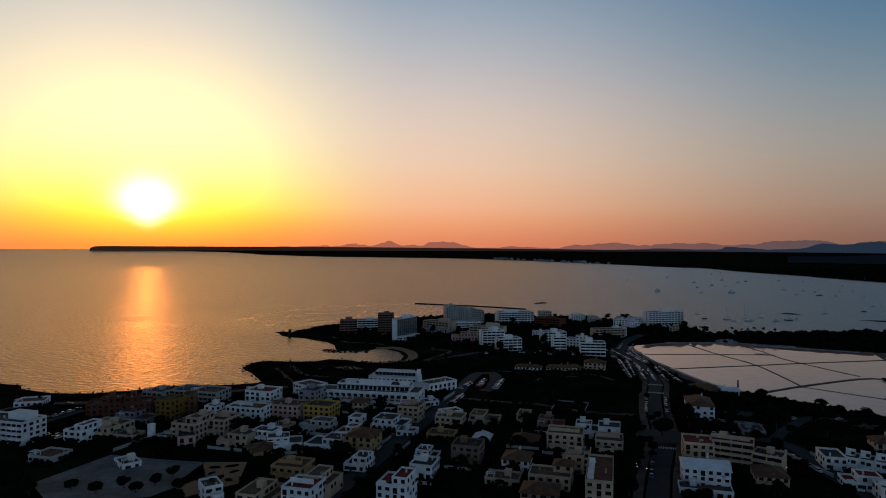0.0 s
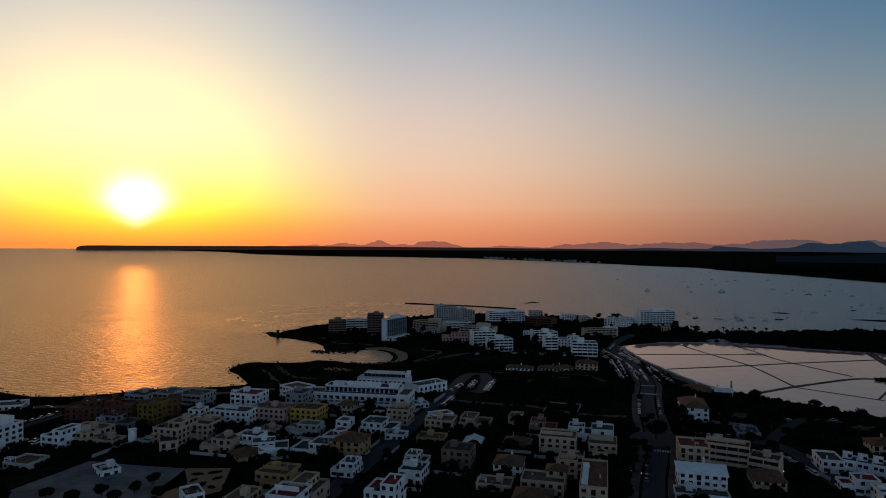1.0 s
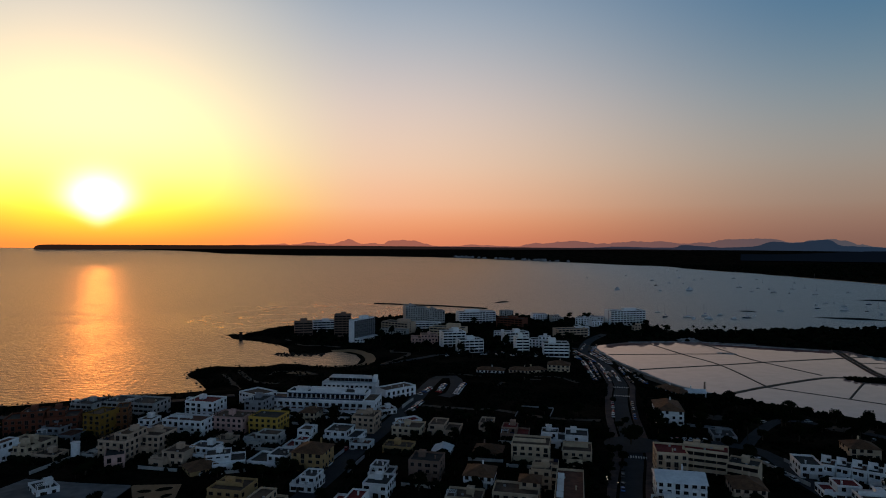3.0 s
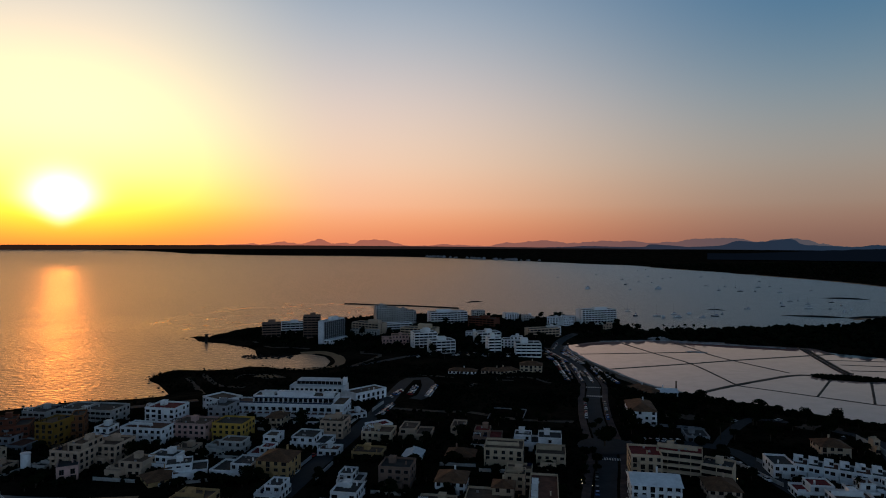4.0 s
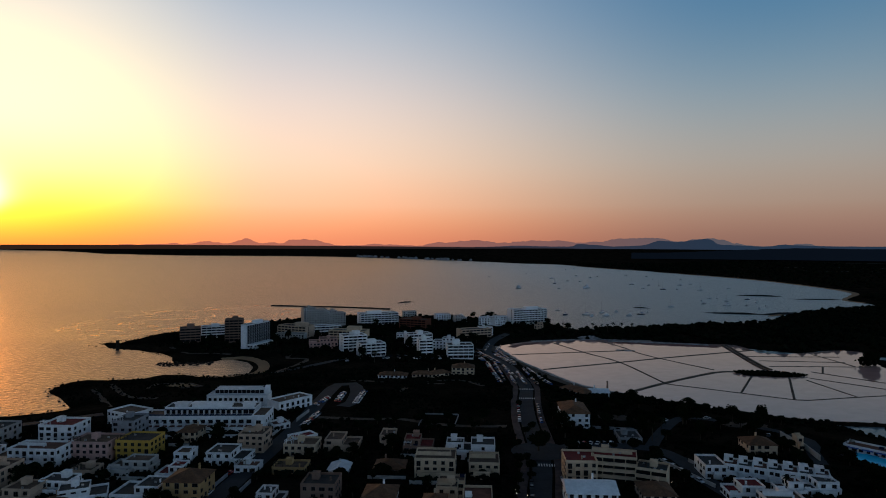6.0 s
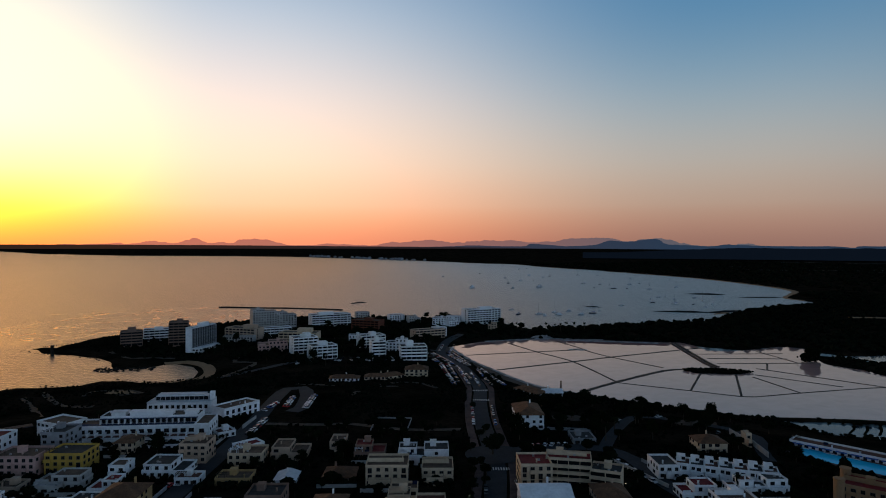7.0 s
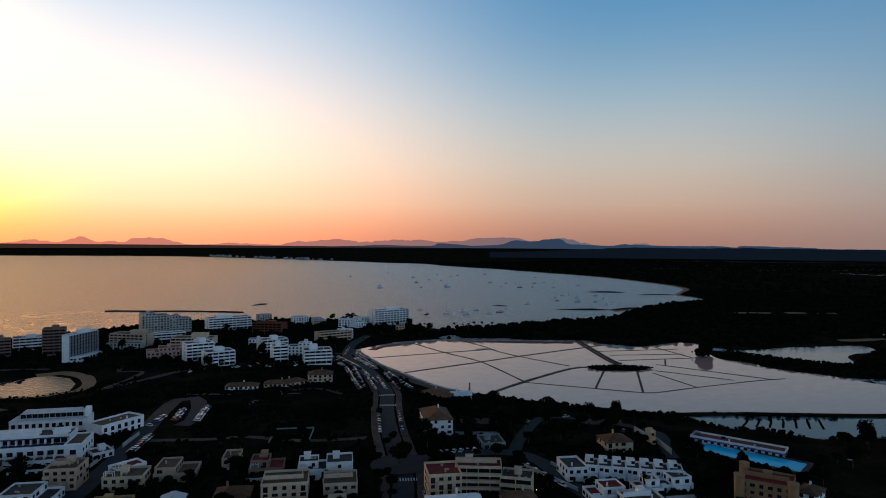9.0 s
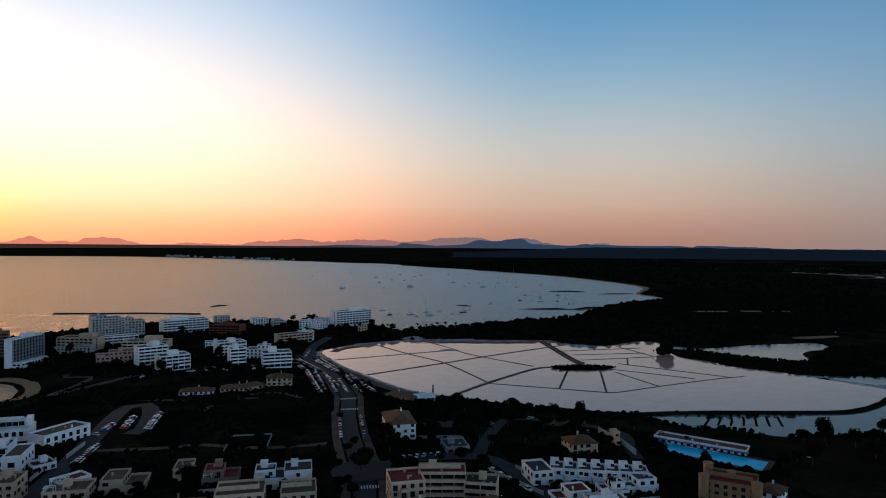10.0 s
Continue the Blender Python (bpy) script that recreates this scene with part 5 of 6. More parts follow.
mound("clearing", 232, 338, 14, 7, 0.4, -20, M["track"], "bare patch of pale dust between trees", "clearing", 23, base=3.2)
for ring, mt, lb in (([(-172, 254), (-158, 290), (-134, 284), (-112, 280), (-104, 262), (-118, 240), (-155, 236)], "plaza", "pale concrete square with worn patches"), ([(-111, 280), (-92, 280), (-88, 254), (-104, 240), (-114, 252)], "sand", "sandy playground with planted beds")):
    sheet("square", ring, 4.0, M[mt], lb, "square")
rb = sheet("roundabout", [(110 + 14 * math.cos(a * math.pi / 12), 319 + 13 * math.sin(a * math.pi / 12)) for a in range(24)], 3.95, M["asphalt"], "asphalt roundabout with a planted centre", "roundabout")
for x0, y0, ux, uy in ((134.5, 419, 0.95, -0.31), (143, 444, 0.95, -0.31), (99.5, 303, 0.95, -0.31)):
    for k in range(9):
        bm = bmesh.new()
        box(bm, -0.28, -1.6, 0, 0.28, 1.6, 0.02)
        st = new("crossing_stripe", finish("crossing_stripe", bm, M["paint"]))
        px_, py_ = x0 + ux * k * 1.15 + 1, y0 + uy * k * 1.15
        st.matrix_world = pose(px_, py_, ground_z(px_, py_) + 0.16, 0, 0, -18)
        tagged(st, "white painted stripe of a pedestrian crossing", "road marking", "crossing stripes")


# ---- cars ----
def car_bodies():
    """One car of each colour; the rest are copies."""
    out = []
    paints = [("white", (0.7, 0.7, 0.72)), ("silver", (0.4, 0.42, 0.45)), ("dark grey", (0.06, 0.065, 0.07)), ("blue", (0.05, 0.12, 0.32)), ("black", (0.015, 0.015, 0.017)), ("red", (0.3, 0.02, 0.02))]
    for hue, c in paints:
        m = mat(hue.replace(" ", "_") + "_car_paint", c, 0.22, 0.08, 1.0, 0.0)
        root = new("car")
        tagged(root, f"small {hue} car parked at the kerb", "car", "parked cars")
        bm = bmesh.new()
        prof = [(-2.1, 0.3), (-2.15, 0.75), (-1.95, 0.95), (1.0, 0.98), (1.95, 0.8), (2.12, 0.6), (2.1, 0.3)]
        l = [bm.verts.new((x, -0.86, z)) for x, z in prof]
        r_ = [bm.verts.new((x, 0.86, z)) for x, z in prof]
        n = len(prof)
        for i in range(n):
            bm.faces.new((l[i], l[(i + 1) % n], r_[(i + 1) % n], r_[i]))
        bm.faces.new(l[::-1])
        bm.faces.new(r_)
        bmesh.ops.bevel(bm, geom=list(bm.edges), offset=0.06, segments=1, affect="EDGES")
        tray(bm, -1.42, -0.64, 1.4, 0.32, 0.64, 1.47, 0.1, 0.01)
        part("body", bm, m, root)
        bm = bmesh.new()
        lo = [bm.verts.new(p) for p in ((-1.85, -0.8, 0.94), (1.05, -0.8, 0.94), (1.05, 0.8, 0.94), (-1.85, 0.8, 0.94))]
        hi = [bm.verts.new(p) for p in ((-1.4, -0.62, 1.42), (0.3, -0.62, 1.42), (0.3, 0.62, 1.42), (-1.4, 0.62, 1.42))]
        for i in range(4):
            bm.faces.new((lo[i], lo[(i + 1) % 4], hi[(i + 1) % 4], hi[i]))
        part("cabin_glass", bm, M["glass"], root, "dark tinted car glass")
        for wx, wy in ((-1.35, -0.8), (1.3, -0.8), (-1.35, 0.8), (1.3, 0.8)):
            bm = bmesh.new()
            tube(bm, 0, 0, -0.1, 0.1, 0.32, 0.32, 12)
            w = part("wheel", bm, M["tyre"], root)
            w.matrix_local = pose(wx, wy, 0.32, 90, 0, 0)
        root.matrix_world = pose(0, -300, 0)
        out.append(root)
    return out


CARS = car_bodies()
car_rng = random.Random(11)
used = set()


def park(x, y, rot):
    k = car_rng.choices(range(6), (6, 5, 3, 2, 3, 1))[0]
    m = pose(x, y, ground_z(x, y) + 0.13, 0, 0, rot + car_rng.uniform(-3, 3))
    if k in used:
        copy_thing(CARS[k], m)
    else:
        used.add(k)
        CARS[k].matrix_world = m


def car_row(x0, y0, x1, y1, rot, pitch, fill=0.85):
    """A row of parked cars; rot is each car's heading against the row."""
    length = math.hypot(x1 - x0, y1 - y0)
    a = math.degrees(math.atan2(y1 - y0, x1 - x0))
    for i in range(int(length / pitch)):
        if car_rng.random() < fill:
            q = (i + 0.5) * pitch / length
            park(x0 + (x1 - x0) * q, y0 + (y1 - y0) * q, a + rot)


car_row(0.5, 383, 11, 412, 65, 2.6, 1.0)
car_row(9, 428, 18, 448, 65, 2.6)
car_row(22, 434, 28, 458, 65, 2.7)
car_row(33, 428, 42, 460, 65, 2.6, 1.0)
car_row(-30, 318, -19, 352, 0, 5.4, 0.6)
car_row(-46, 265, -33, 306, 0, 5.6, 0.5)
car_row(116.5, 366, 131, 410, 0, 5.2, 0.9)
car_row(127.5, 362, 142, 406, 0, 5.2, 0.9)
car_row(80, 250, 98, 300, 0, 5.4, 0.6)
car_row(96, 250, 110, 298, 0, 5.4, 0.5)
car_row(146, 456, 159, 522, 0, 4.9, 0.95)
car_row(152, 452, 162, 500, 0, 4.9, 0.9)
car_row(160, 450, 174, 520, 0, 4.9, 0.9)
car_row(160, 540, 158, 596, 60, 3.0, 0.9)
car_row(173, 536, 173, 590, 70, 3.0, 0.9)
car_row(166, 600, 186, 650, 0, 5.0, 0.9)
car_row(178, 604, 196, 646, 0, 5.0, 0.8)
car_row(142, 470, 156, 540, 40, 3.2, 0.8)
car_row(137, 462, 150, 540, 40, 3.2, 0.85)
car_row(153, 470, 160, 530, 0, 4.9, 0.8)
car_row(171, 455, 177, 520, 20, 4.0, 0.8)
car_row(176, 545, 178, 600, 60, 3.2, 0.85)
car_row(150, 548, 153, 600, 60, 3.2, 0.7)
car_row(127, 327, 150, 322, 65, 3.3, 0.9)
car_row(159, 296, 160, 262, 0, 6.0, 0.6)
car_row(66, 580, 120, 562, 70, 3.2, 0.75)
car_row(70, 590, 122, 572, 70, 3.2, 0.6)
car_row(-228, 346, -219, 376, 0, 5.2, 0.9)
car_row(-211, 316, -196, 316, 70, 3.0, 0.9)
car_row(-208, 321, -193, 321, 70, 3.0, 0.7)
car_row(-250, 383, -228, 386.5, 0, 5.2, 0.9)
car_row(52, 578, 20, 562, 30, 6.0, 0.5)
for x, y, rot in ((232, 316, 40), (229, 300, 60), (222, 352, 10), (297, 240, 20), (147, 372, 20), (196, 352, 30)):
    park(x, y, rot)


# ---- boats ----
def boat_kinds():
    hullm, deckm, darkm = mat("white_gelcoat", (0.6, 0.62, 0.64), 0.3, 0.1, 1.0, 0.0), mat("teak_deck", (0.25, 0.17, 0.1), 0.7, 0.3, 2.0, 0.0), mat("dark_hull", (0.03, 0.04, 0.07), 0.35, 0.2, 1.0, 0.0)
    out = []
    for kind in ("sailing", "motor", "dark sailing"):
        root = new("boat")
        root.matrix_world = pose(0, -340, 0)
        tagged(root, {"sailing": "white sailing yacht at anchor with bare mast", "motor": "white motor yacht at anchor in the bay", "dark sailing": "dark-hulled sailing yacht at anchor with bare mast"}[kind], "boat", "boats at anchor")
        bm = bmesh.new()
        rings = []
        for q, wd in ((-1, 0.75), (-0.5, 1.0), (0, 1.0), (0.45, 0.8), (0.8, 0.4), (1.0, 0.04)):
            rings.append([bm.verts.new((q * 5.5, s * wd * 1.7 * k, z + (0.25 * max(q, 0)))) for s, k, z in ((-1, 1, 1.15), (-1, 0.8, 0.2), (0, 0.0, -0.5), (1, 0.8, 0.2), (1, 1, 1.15))])
        for a, b in zip(rings, rings[1:]):
            for i in range(4):
                bm.faces.new((a[i], a[i + 1], b[i + 1], b[i]))
            bm.faces.new((a[4], a[0], b[0], b[4]))
        bm.faces.new(rings[0])
        part("hull", bm, darkm if kind == "dark sailing" else hullm, root)
        bm = bmesh.new()
        if kind == "motor":
            box(bm, -3.4, -1.25, 1.16, 2.2, 1.25, 2.5, 0.2)
            part("cabin", bm, hullm, root)
            bm = bmesh.new()
            box(bm, -2.4, -1.0, 2.503, 0.6, 1.0, 3.6, 0.2)
            part("flybridge", bm, hullm, root)
        else:
            box(bm, -2.0, -0.9, 1.16, 2.0, 0.9, 1.75, 0.15)
            part("cabin", bm, hullm, root)
            bm = bmesh.new()
            tube(bm, 0.6, 0, 1.7, 15.0, 0.13, 0.08, 8)
            part("mast", bm, M["metal"], root, "tall bare aluminium mast")
            bm = bmesh.new()
            box(bm, -3.8, -0.16, 2.5, 0.45, 0.16, 2.95, 0.08)
            part("boom", bm, M["awning"], root, "boom with a furled sail in a blue cover")
        out.append(root)
    return out


BOATS = boat_kinds()
boat_rng = random.Random(4)
moored = set()


def moor(x, y, size):
    k = boat_rng.choices((0, 1, 2), (5, 3, 2))[0]
    x, y, z = fold(x, y, -0.1)
    m = pose(x, y, z, 0, 0, 200 + boat_rng.uniform(-35, 35)) @ Matrix.Scale(size, 4)
    if k in moored:
        b = copy_thing(BOATS[k], pose(0, 0, 0))
    else:
        moored.add(k)
        b = BOATS[k]
    b.matrix_world = m


ANCHORED = [(577, 1934), (761, 2101), (643, 1572), (579, 1394), (387, 950), (372, 889), (402, 884), (400, 861), (436, 902), (424, 866), (978, 2440), (867, 1932),
            (1021, 2362), (1098, 2458), (862, 1819), (912, 1874), (745, 1640), (725, 1677), (729, 1803), (462, 908), (457, 860), (483, 873), (508, 897), (588, 962), (769, 1356)]
ANCHORED_FAR = [(856, 1434), (799, 1323), (826, 1311), (1068, 1666), (914, 1435), (846, 1463), (820, 1499), (996, 1695), (1070, 1851), (1030, 1908), (964, 1466), (860, 1276), (946, 1397),
                (702, 1045), (671, 995), (746, 1083), (766, 1089), (692, 962), (741, 1029), (806, 1057), (720, 950), (778, 999), (704, 901), (964, 1319), (1259, 1860), (740, 930)]
for x, y in ANCHORED + ANCHORED_FAR:
    moor(x, y, boat_rng.uniform(0.75, 1.25))
moor(493, 1430, 2.0)
moor(651, 1406, 2.2)

# ---- settlement on the far shore ----
far_rng = random.Random(77)
far_house = bmesh.new()
box(far_house, -9, -6, -3, 9, 6, 7)
box(far_house, -4, -4, 7.003, 5, 5, 10.5)
far_house = finish("far_house", far_house, M["grey"])
for k in range(46):
    t_ = far_rng.random()
    x, y = 480 + t_ * 520 + far_rng.uniform(-25, 25), 4960 - t_ * 1350 + far_rng.uniform(30, 160)
    x, y, z = fold(x, y, 4.0)
    ob = new("far_house", far_house)
    ob.matrix_world = pose(x, y, z, 0, 0, far_rng.uniform(-30, 30)) @ Matrix.Scale(far_rng.uniform(0.5, 1.0), 4)
    tagged(ob, "small pale block of a village on the far shore", "house", "village on the far shore")

# ---- trees ----


def leaf_tufts(bm_verts, bm_faces, rng_, cx, cy, cz, rx, ry, rz, n, size):
    """Small crossed blades scattered through a lobe."""
    for _ in range(n):
        while True:
            u = Vector((rng_.uniform(-1, 1), rng_.uniform(-1, 1), rng_.uniform(-1, 1)))
            if 0.25 < u.length < 1:
                break
        c = Vector((cx + u.x * rx, cy + u.y * ry, cz + u.z * rz))
        a = Vector((rng_.gauss(0, 1), rng_.gauss(0, 1), rng_.gauss(0, 0.7))).normalized() * size * rng_.uniform(0.6, 1.3)
        b = a.orthogonal().normalized() * size * rng_.uniform(0.35, 0.7)
        d = a.cross(b).normalized() * size * 0.3
        k = len(bm_verts)
        bm_verts += [tuple(c - a), tuple(c + b + d), tuple(c + a), tuple(c - b + d), tuple(c - d * 2)]
        bm_faces += [(k, k + 1, k + 2, k + 3), (k, k + 4, k + 2)]


def tree_kind(name, label, height, spread, lobes, seed, flat=0.75):
    rng_ = random.Random(seed)
    root = new(name)
    root.matrix_world = pose(0, -380, 0)
    tagged(root, label, "tree", "town trees")
    bm = bmesh.new()
    tube(bm, 0, 0, -0.5, height * 0.5, 0.28, 0.16, 8)
    for i in range(5):
        a = rng_.uniform(0, 6.28)
        s, e = Vector((0, 0, height * rng_.uniform(0.3, 0.48))), Vector((math.cos(a) * spread * 0.55, math.sin(a) * spread * 0.55, height * rng_.uniform(0.6, 0.8)))
        side = (e - s).orthogonal().normalized()
        up_ = (e - s).cross(side).normalized()
        v = [bm.verts.new(s + 0.09 * (side * math.cos(q) + up_ * math.sin(q))) for q in (0, 2.1, 4.2)] + [bm.verts.new(e)]
        for f in ((0, 1, 3), (1, 2, 3), (2, 0, 3)):
            bm.faces.new([v[j] for j in f])
    part("trunk", bm, M["bark"], root)
    vs, fs = [], []
    for i in range(lobes):
        a, q = rng_.uniform(0, 6.28), spread * math.sqrt(rng_.random()) * 0.62
        leaf_tufts(vs, fs, rng_, math.cos(a) * q, math.sin(a) * q, height * rng_.uniform(0.42, 0.82), spread * 0.52, spread * 0.52, height * 0.22 * flat, 80, 0.55)
    me = bpy.data.meshes.new("crown")
    me.from_pydata(vs, [], fs)
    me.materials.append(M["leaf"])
    part("crown", me, None, root)
    return root


def palm_kind():
    root = new("palm_tree")
    root.matrix_world = pose(0, -380, 0)
    tagged(root, "tall palm with a round head of drooping fronds", "palm tree", "palms")
    bm = bmesh.new()
    tube(bm, 0, 0, -0.5, 8.2, 0.26, 0.17, 9)
    part("trunk", bm, M["bark"], root)
    rng_ = random.Random(8)
    bm = bmesh.new()
    for i in range(26):
        a, tilt = rng_.uniform(0, 6.28), rng_.uniform(-0.5, 1.1)
        prev = None
        for j in range(6):
            s = j / 5
            rr = 2.6 * s * math.cos(tilt * 0.8)
            z = 8.2 + 2.4 * s * math.sin(tilt) - 2.0 * s * s
            w = 0.38 * math.sin(math.pi * min(1, 0.15 + s * 0.85)) + 0.02
            c = Vector((math.cos(a) * rr, math.sin(a) * rr, z))
            n = Vector((-math.sin(a), math.cos(a), 0)) * w
            cur = (bm.verts.new(c - n - Vector((0, 0, w * 0.5))), bm.verts.new(c), bm.verts.new(c + n - Vector((0, 0, w * 0.5))))
            if prev:
                bm.faces.new((prev[0], prev[1], cur[1], cur[0]))
                bm.faces.new((prev[1], prev[2], cur[2], cur[1]))
            prev = cur
    part("fronds", bm, M["leaf"], root)
    return root


TREES = [tree_kind("pine_tree", "dark umbrella pine with a broad ragged crown", 9.0, 4.2, 9, 1, 0.6), tree_kind("garden_tree", "dark rounded garden tree with dense leaves", 6.5, 3.0, 8, 2),
         tree_kind("garden_tree", "small dark garden tree with loose leaves", 5.0, 2.4, 6, 3), tree_kind("pine_tree", "tall dark pine with an uneven crown", 11.0, 3.6, 10, 4, 1.0)]
PALM = palm_kind()
planted, tree_rng = set(), random.Random(21)
FOOTPRINTS = []
for o in [o for o in scene.objects if o.parent is None and o.get("category") in ("house", "building", "hotel", "swimming pool")]:
    inv = o.matrix_world.inverted()
    xs = [c for ch in o.children if ch.type == "MESH" and ch.name.startswith(("wall", "lower_wall", "terrace", "pool_deck", "upper", "end_")) for c in ch.bound_box]
    if xs:
        FOOTPRINTS.append((inv, o.matrix_world.translation.copy(), min(c[0] for c in xs), max(c[0] for c in xs), min(c[1] for c in xs), max(c[1] for c in xs)))
LINES = [(spline(l, 6), w) for l, w in ((BOULEVARD, 9), (STREET, 8), (CROSS, 6), (CROSS_FAR, 5), (SEAFRONT, 6), (LEFT_STREET, 6))]


def free(x, y, pad):
    for inv, c, a, b, d, e in FOOTPRINTS:
        if abs(x - c.x) + abs(y - c.y) < 90:
            p = inv @ Vector((x, y, 0))
            if a - pad < p.x < b + pad and d - pad < p.y < e + pad:
                return False
    for l, w in LINES:
        if any((x - p) ** 2 + (y - q) ** 2 < w * w for p, q in l):
            return False
    return on_land(x, y)


def plant(x, y, k, size):
    m = pose(x, y, ground_z(x, y), 0, 0, tree_rng.uniform(0, 360))
    src = PALM if k == 9 else TREES[k]
    if k in planted:
        t = copy_thing(src, m)
    else:
        planted.add(k)
        t = src
    t.matrix_world = m @ Matrix.Scale(size, 4)


def grove(n, x0, x1, y0, y1, kinds, pad=2.2, lo=0.7, hi=1.15, shore=7):
    done, tries = 0, 0
    while done < n and tries < n * 14:
        tries += 1
        x, y = tree_rng.uniform(x0, x1), tree_rng.uniform(y0, y1)
        if free(x, y, pad) and shore_distance(x, y) > shore and not (-172 < x < -90 and 238 < y < 288):
            plant(x, y, tree_rng.choice(kinds), tree_rng.uniform(lo, hi))
            done += 1


grove(165, -130, 100, 225, 385, (1, 1, 2, 2, 2, 0), 2.0, 0.6, 1.0)
grove(55, -240, -130, 290, 400, (1, 2, 2), 2.0, 0.6, 1.0)
grove(60, 120, 260, 220, 350, (0, 1, 1, 2, 3), 2.5)
grove(45, 150, 260, 330, 400, (1, 2, 0), 3.0, 0.6, 0.95, 26)
grove(55, -40, 180, 570, 740, (0, 1, 2, 3), 3.0, 0.8, 1.2)
grove(40, 40, 310, 690, 880, (0, 1, 1), 3.0, 0.8, 1.1)
grove(30, -110, 0, 640, 800, (1, 2), 3.0, 0.6, 1.0)
grove(30, 270, 420, 200, 265, (0, 1, 3), 3.0, 0.8, 1.2)
plant(109, 319, 1, 1.8)
for k, (x, y) in enumerate([(101, 327), (99, 308), (117, 330), (93, 286), (118, 352), (132, 352), (138, 372), (145, 392), (112, 345), (128, 400), (97, 296)]):
    plant(x, y, (1, 2)[k % 2], 0.8)
for x, y in ((-152, 247), (-132, 249), (-140, 243), (-118, 262), (-121, 252), (-166, 243), (-98, 246), (-110, 247), (-125, 244)):
    plant(x, y, 1, 0.9)
for x, y in ((466, 480), (470, 476), (463, 474)):
    plant(x, y, 3, 1.15)
for x, y in ((459, 478), (473, 481), (468, 484)):
    plant(x, y, 1, 1.2)
for x, y in ((334, 700), (340, 698), (346, 696), (326, 706), (355, 694), (366, 690), (180, 330), (170, 322), (-60, 430), (-30, 420), (30, 690), (20, 690), (-75, 420), (185, 250), (60, 560), (300, 730)):
    plant(x, y, 9, tree_rng.uniform(0.85, 1.2))

# ---- woods and scrub ----
ICO = bmesh.new()
bmesh.ops.create_icosphere(ICO, subdivisions=1, radius=1.0)
ICO_V = np.array([v.co[:] for v in ICO.verts])
ICO_F = np.array([[v.index for v in f.verts] for f in ICO.faces])
ICO.free()


def clumps(name, places, material, label, category):
    """Many rough clumps as one object: rows of x, y, z, width, height."""
    g = np.random.default_rng(len(places))
    p = np.array(places)
    n = len(p)
    v = ICO_V[None] * g.uniform(0.55, 1.3, (n, len(ICO_V), 1))
    v = v * p[:, None, [3, 3, 4]] * np.array((1.0, 1.0, 1.0)) + p[:, None, :3]
    f = (ICO_F[None] + (np.arange(n) * len(ICO_V))[:, None, None]).reshape(-1, 3)
    v = v.reshape(-1, 3)
    me = bpy.data.meshes.new(name)
    me.from_pydata(v.tolist(), [], f.tolist())
    me.materials.append(material)
    return tagged(new(name, me), label, category, kind="stuff")


def scatter(n, ring, lo, hi, gate=0.0, keep=None, seed=1, margin=3.0):
    g = random.Random(seed)
    xs, ys = [p[0] for p in ring], [p[1] for p in ring]
    out, tries = [], 0
    while len(out) < n and tries < n * 8:
        tries += 1
        x, y = g.uniform(min(xs), max(xs)), g.uniform(min(ys), max(ys))
        if not inside(ring, x, y) or noise.noise((x * 0.025, y * 0.025, 7.0)) < gate:
            continue
        if not (keep(x, y) if keep else on_land(x, y)) or shore_distance(x, y) < margin:
            continue
        s = g.uniform(lo, hi)
        out.append((*fold(x, y, ground_z(x, y) + s * 0.45), s, s * g.uniform(0.6, 0.95)))
    return out


WOOD = [(250, 668), (310, 664), (405, 612), (430, 600), (430, 555), (462, 548), (508, 550), (530, 500), (640, 480), (690, 470), (900, 480), (1300, 700), (1150, 1080), (1060, 1060), (960, 930),
        (900, 880), (800, 866), (715, 830), (650, 790), (590, 752), (500, 742), (420, 735), (335, 730), (300, 700)]
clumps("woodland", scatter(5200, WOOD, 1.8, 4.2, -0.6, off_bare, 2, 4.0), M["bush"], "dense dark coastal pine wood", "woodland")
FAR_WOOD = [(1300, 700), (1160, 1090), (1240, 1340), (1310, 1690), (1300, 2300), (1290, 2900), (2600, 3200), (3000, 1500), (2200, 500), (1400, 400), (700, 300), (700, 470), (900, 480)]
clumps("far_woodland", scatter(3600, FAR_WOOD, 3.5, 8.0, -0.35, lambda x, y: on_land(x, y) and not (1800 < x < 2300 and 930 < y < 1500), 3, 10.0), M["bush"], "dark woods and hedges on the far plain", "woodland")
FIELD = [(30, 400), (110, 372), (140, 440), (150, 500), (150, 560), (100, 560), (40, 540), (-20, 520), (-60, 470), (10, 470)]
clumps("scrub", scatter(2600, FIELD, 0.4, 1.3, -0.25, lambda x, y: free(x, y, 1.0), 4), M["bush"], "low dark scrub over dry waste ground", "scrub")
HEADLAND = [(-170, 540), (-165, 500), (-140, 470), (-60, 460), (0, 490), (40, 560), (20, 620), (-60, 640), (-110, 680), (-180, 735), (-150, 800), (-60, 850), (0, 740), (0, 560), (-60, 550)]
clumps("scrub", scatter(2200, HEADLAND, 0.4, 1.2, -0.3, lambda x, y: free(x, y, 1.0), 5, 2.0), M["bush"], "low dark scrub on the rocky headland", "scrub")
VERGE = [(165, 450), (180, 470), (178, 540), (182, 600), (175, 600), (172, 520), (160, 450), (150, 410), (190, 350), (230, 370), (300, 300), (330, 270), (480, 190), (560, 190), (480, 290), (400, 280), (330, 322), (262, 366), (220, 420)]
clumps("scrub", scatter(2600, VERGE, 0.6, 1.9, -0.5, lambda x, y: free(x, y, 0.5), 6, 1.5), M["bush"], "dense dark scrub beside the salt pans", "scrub")
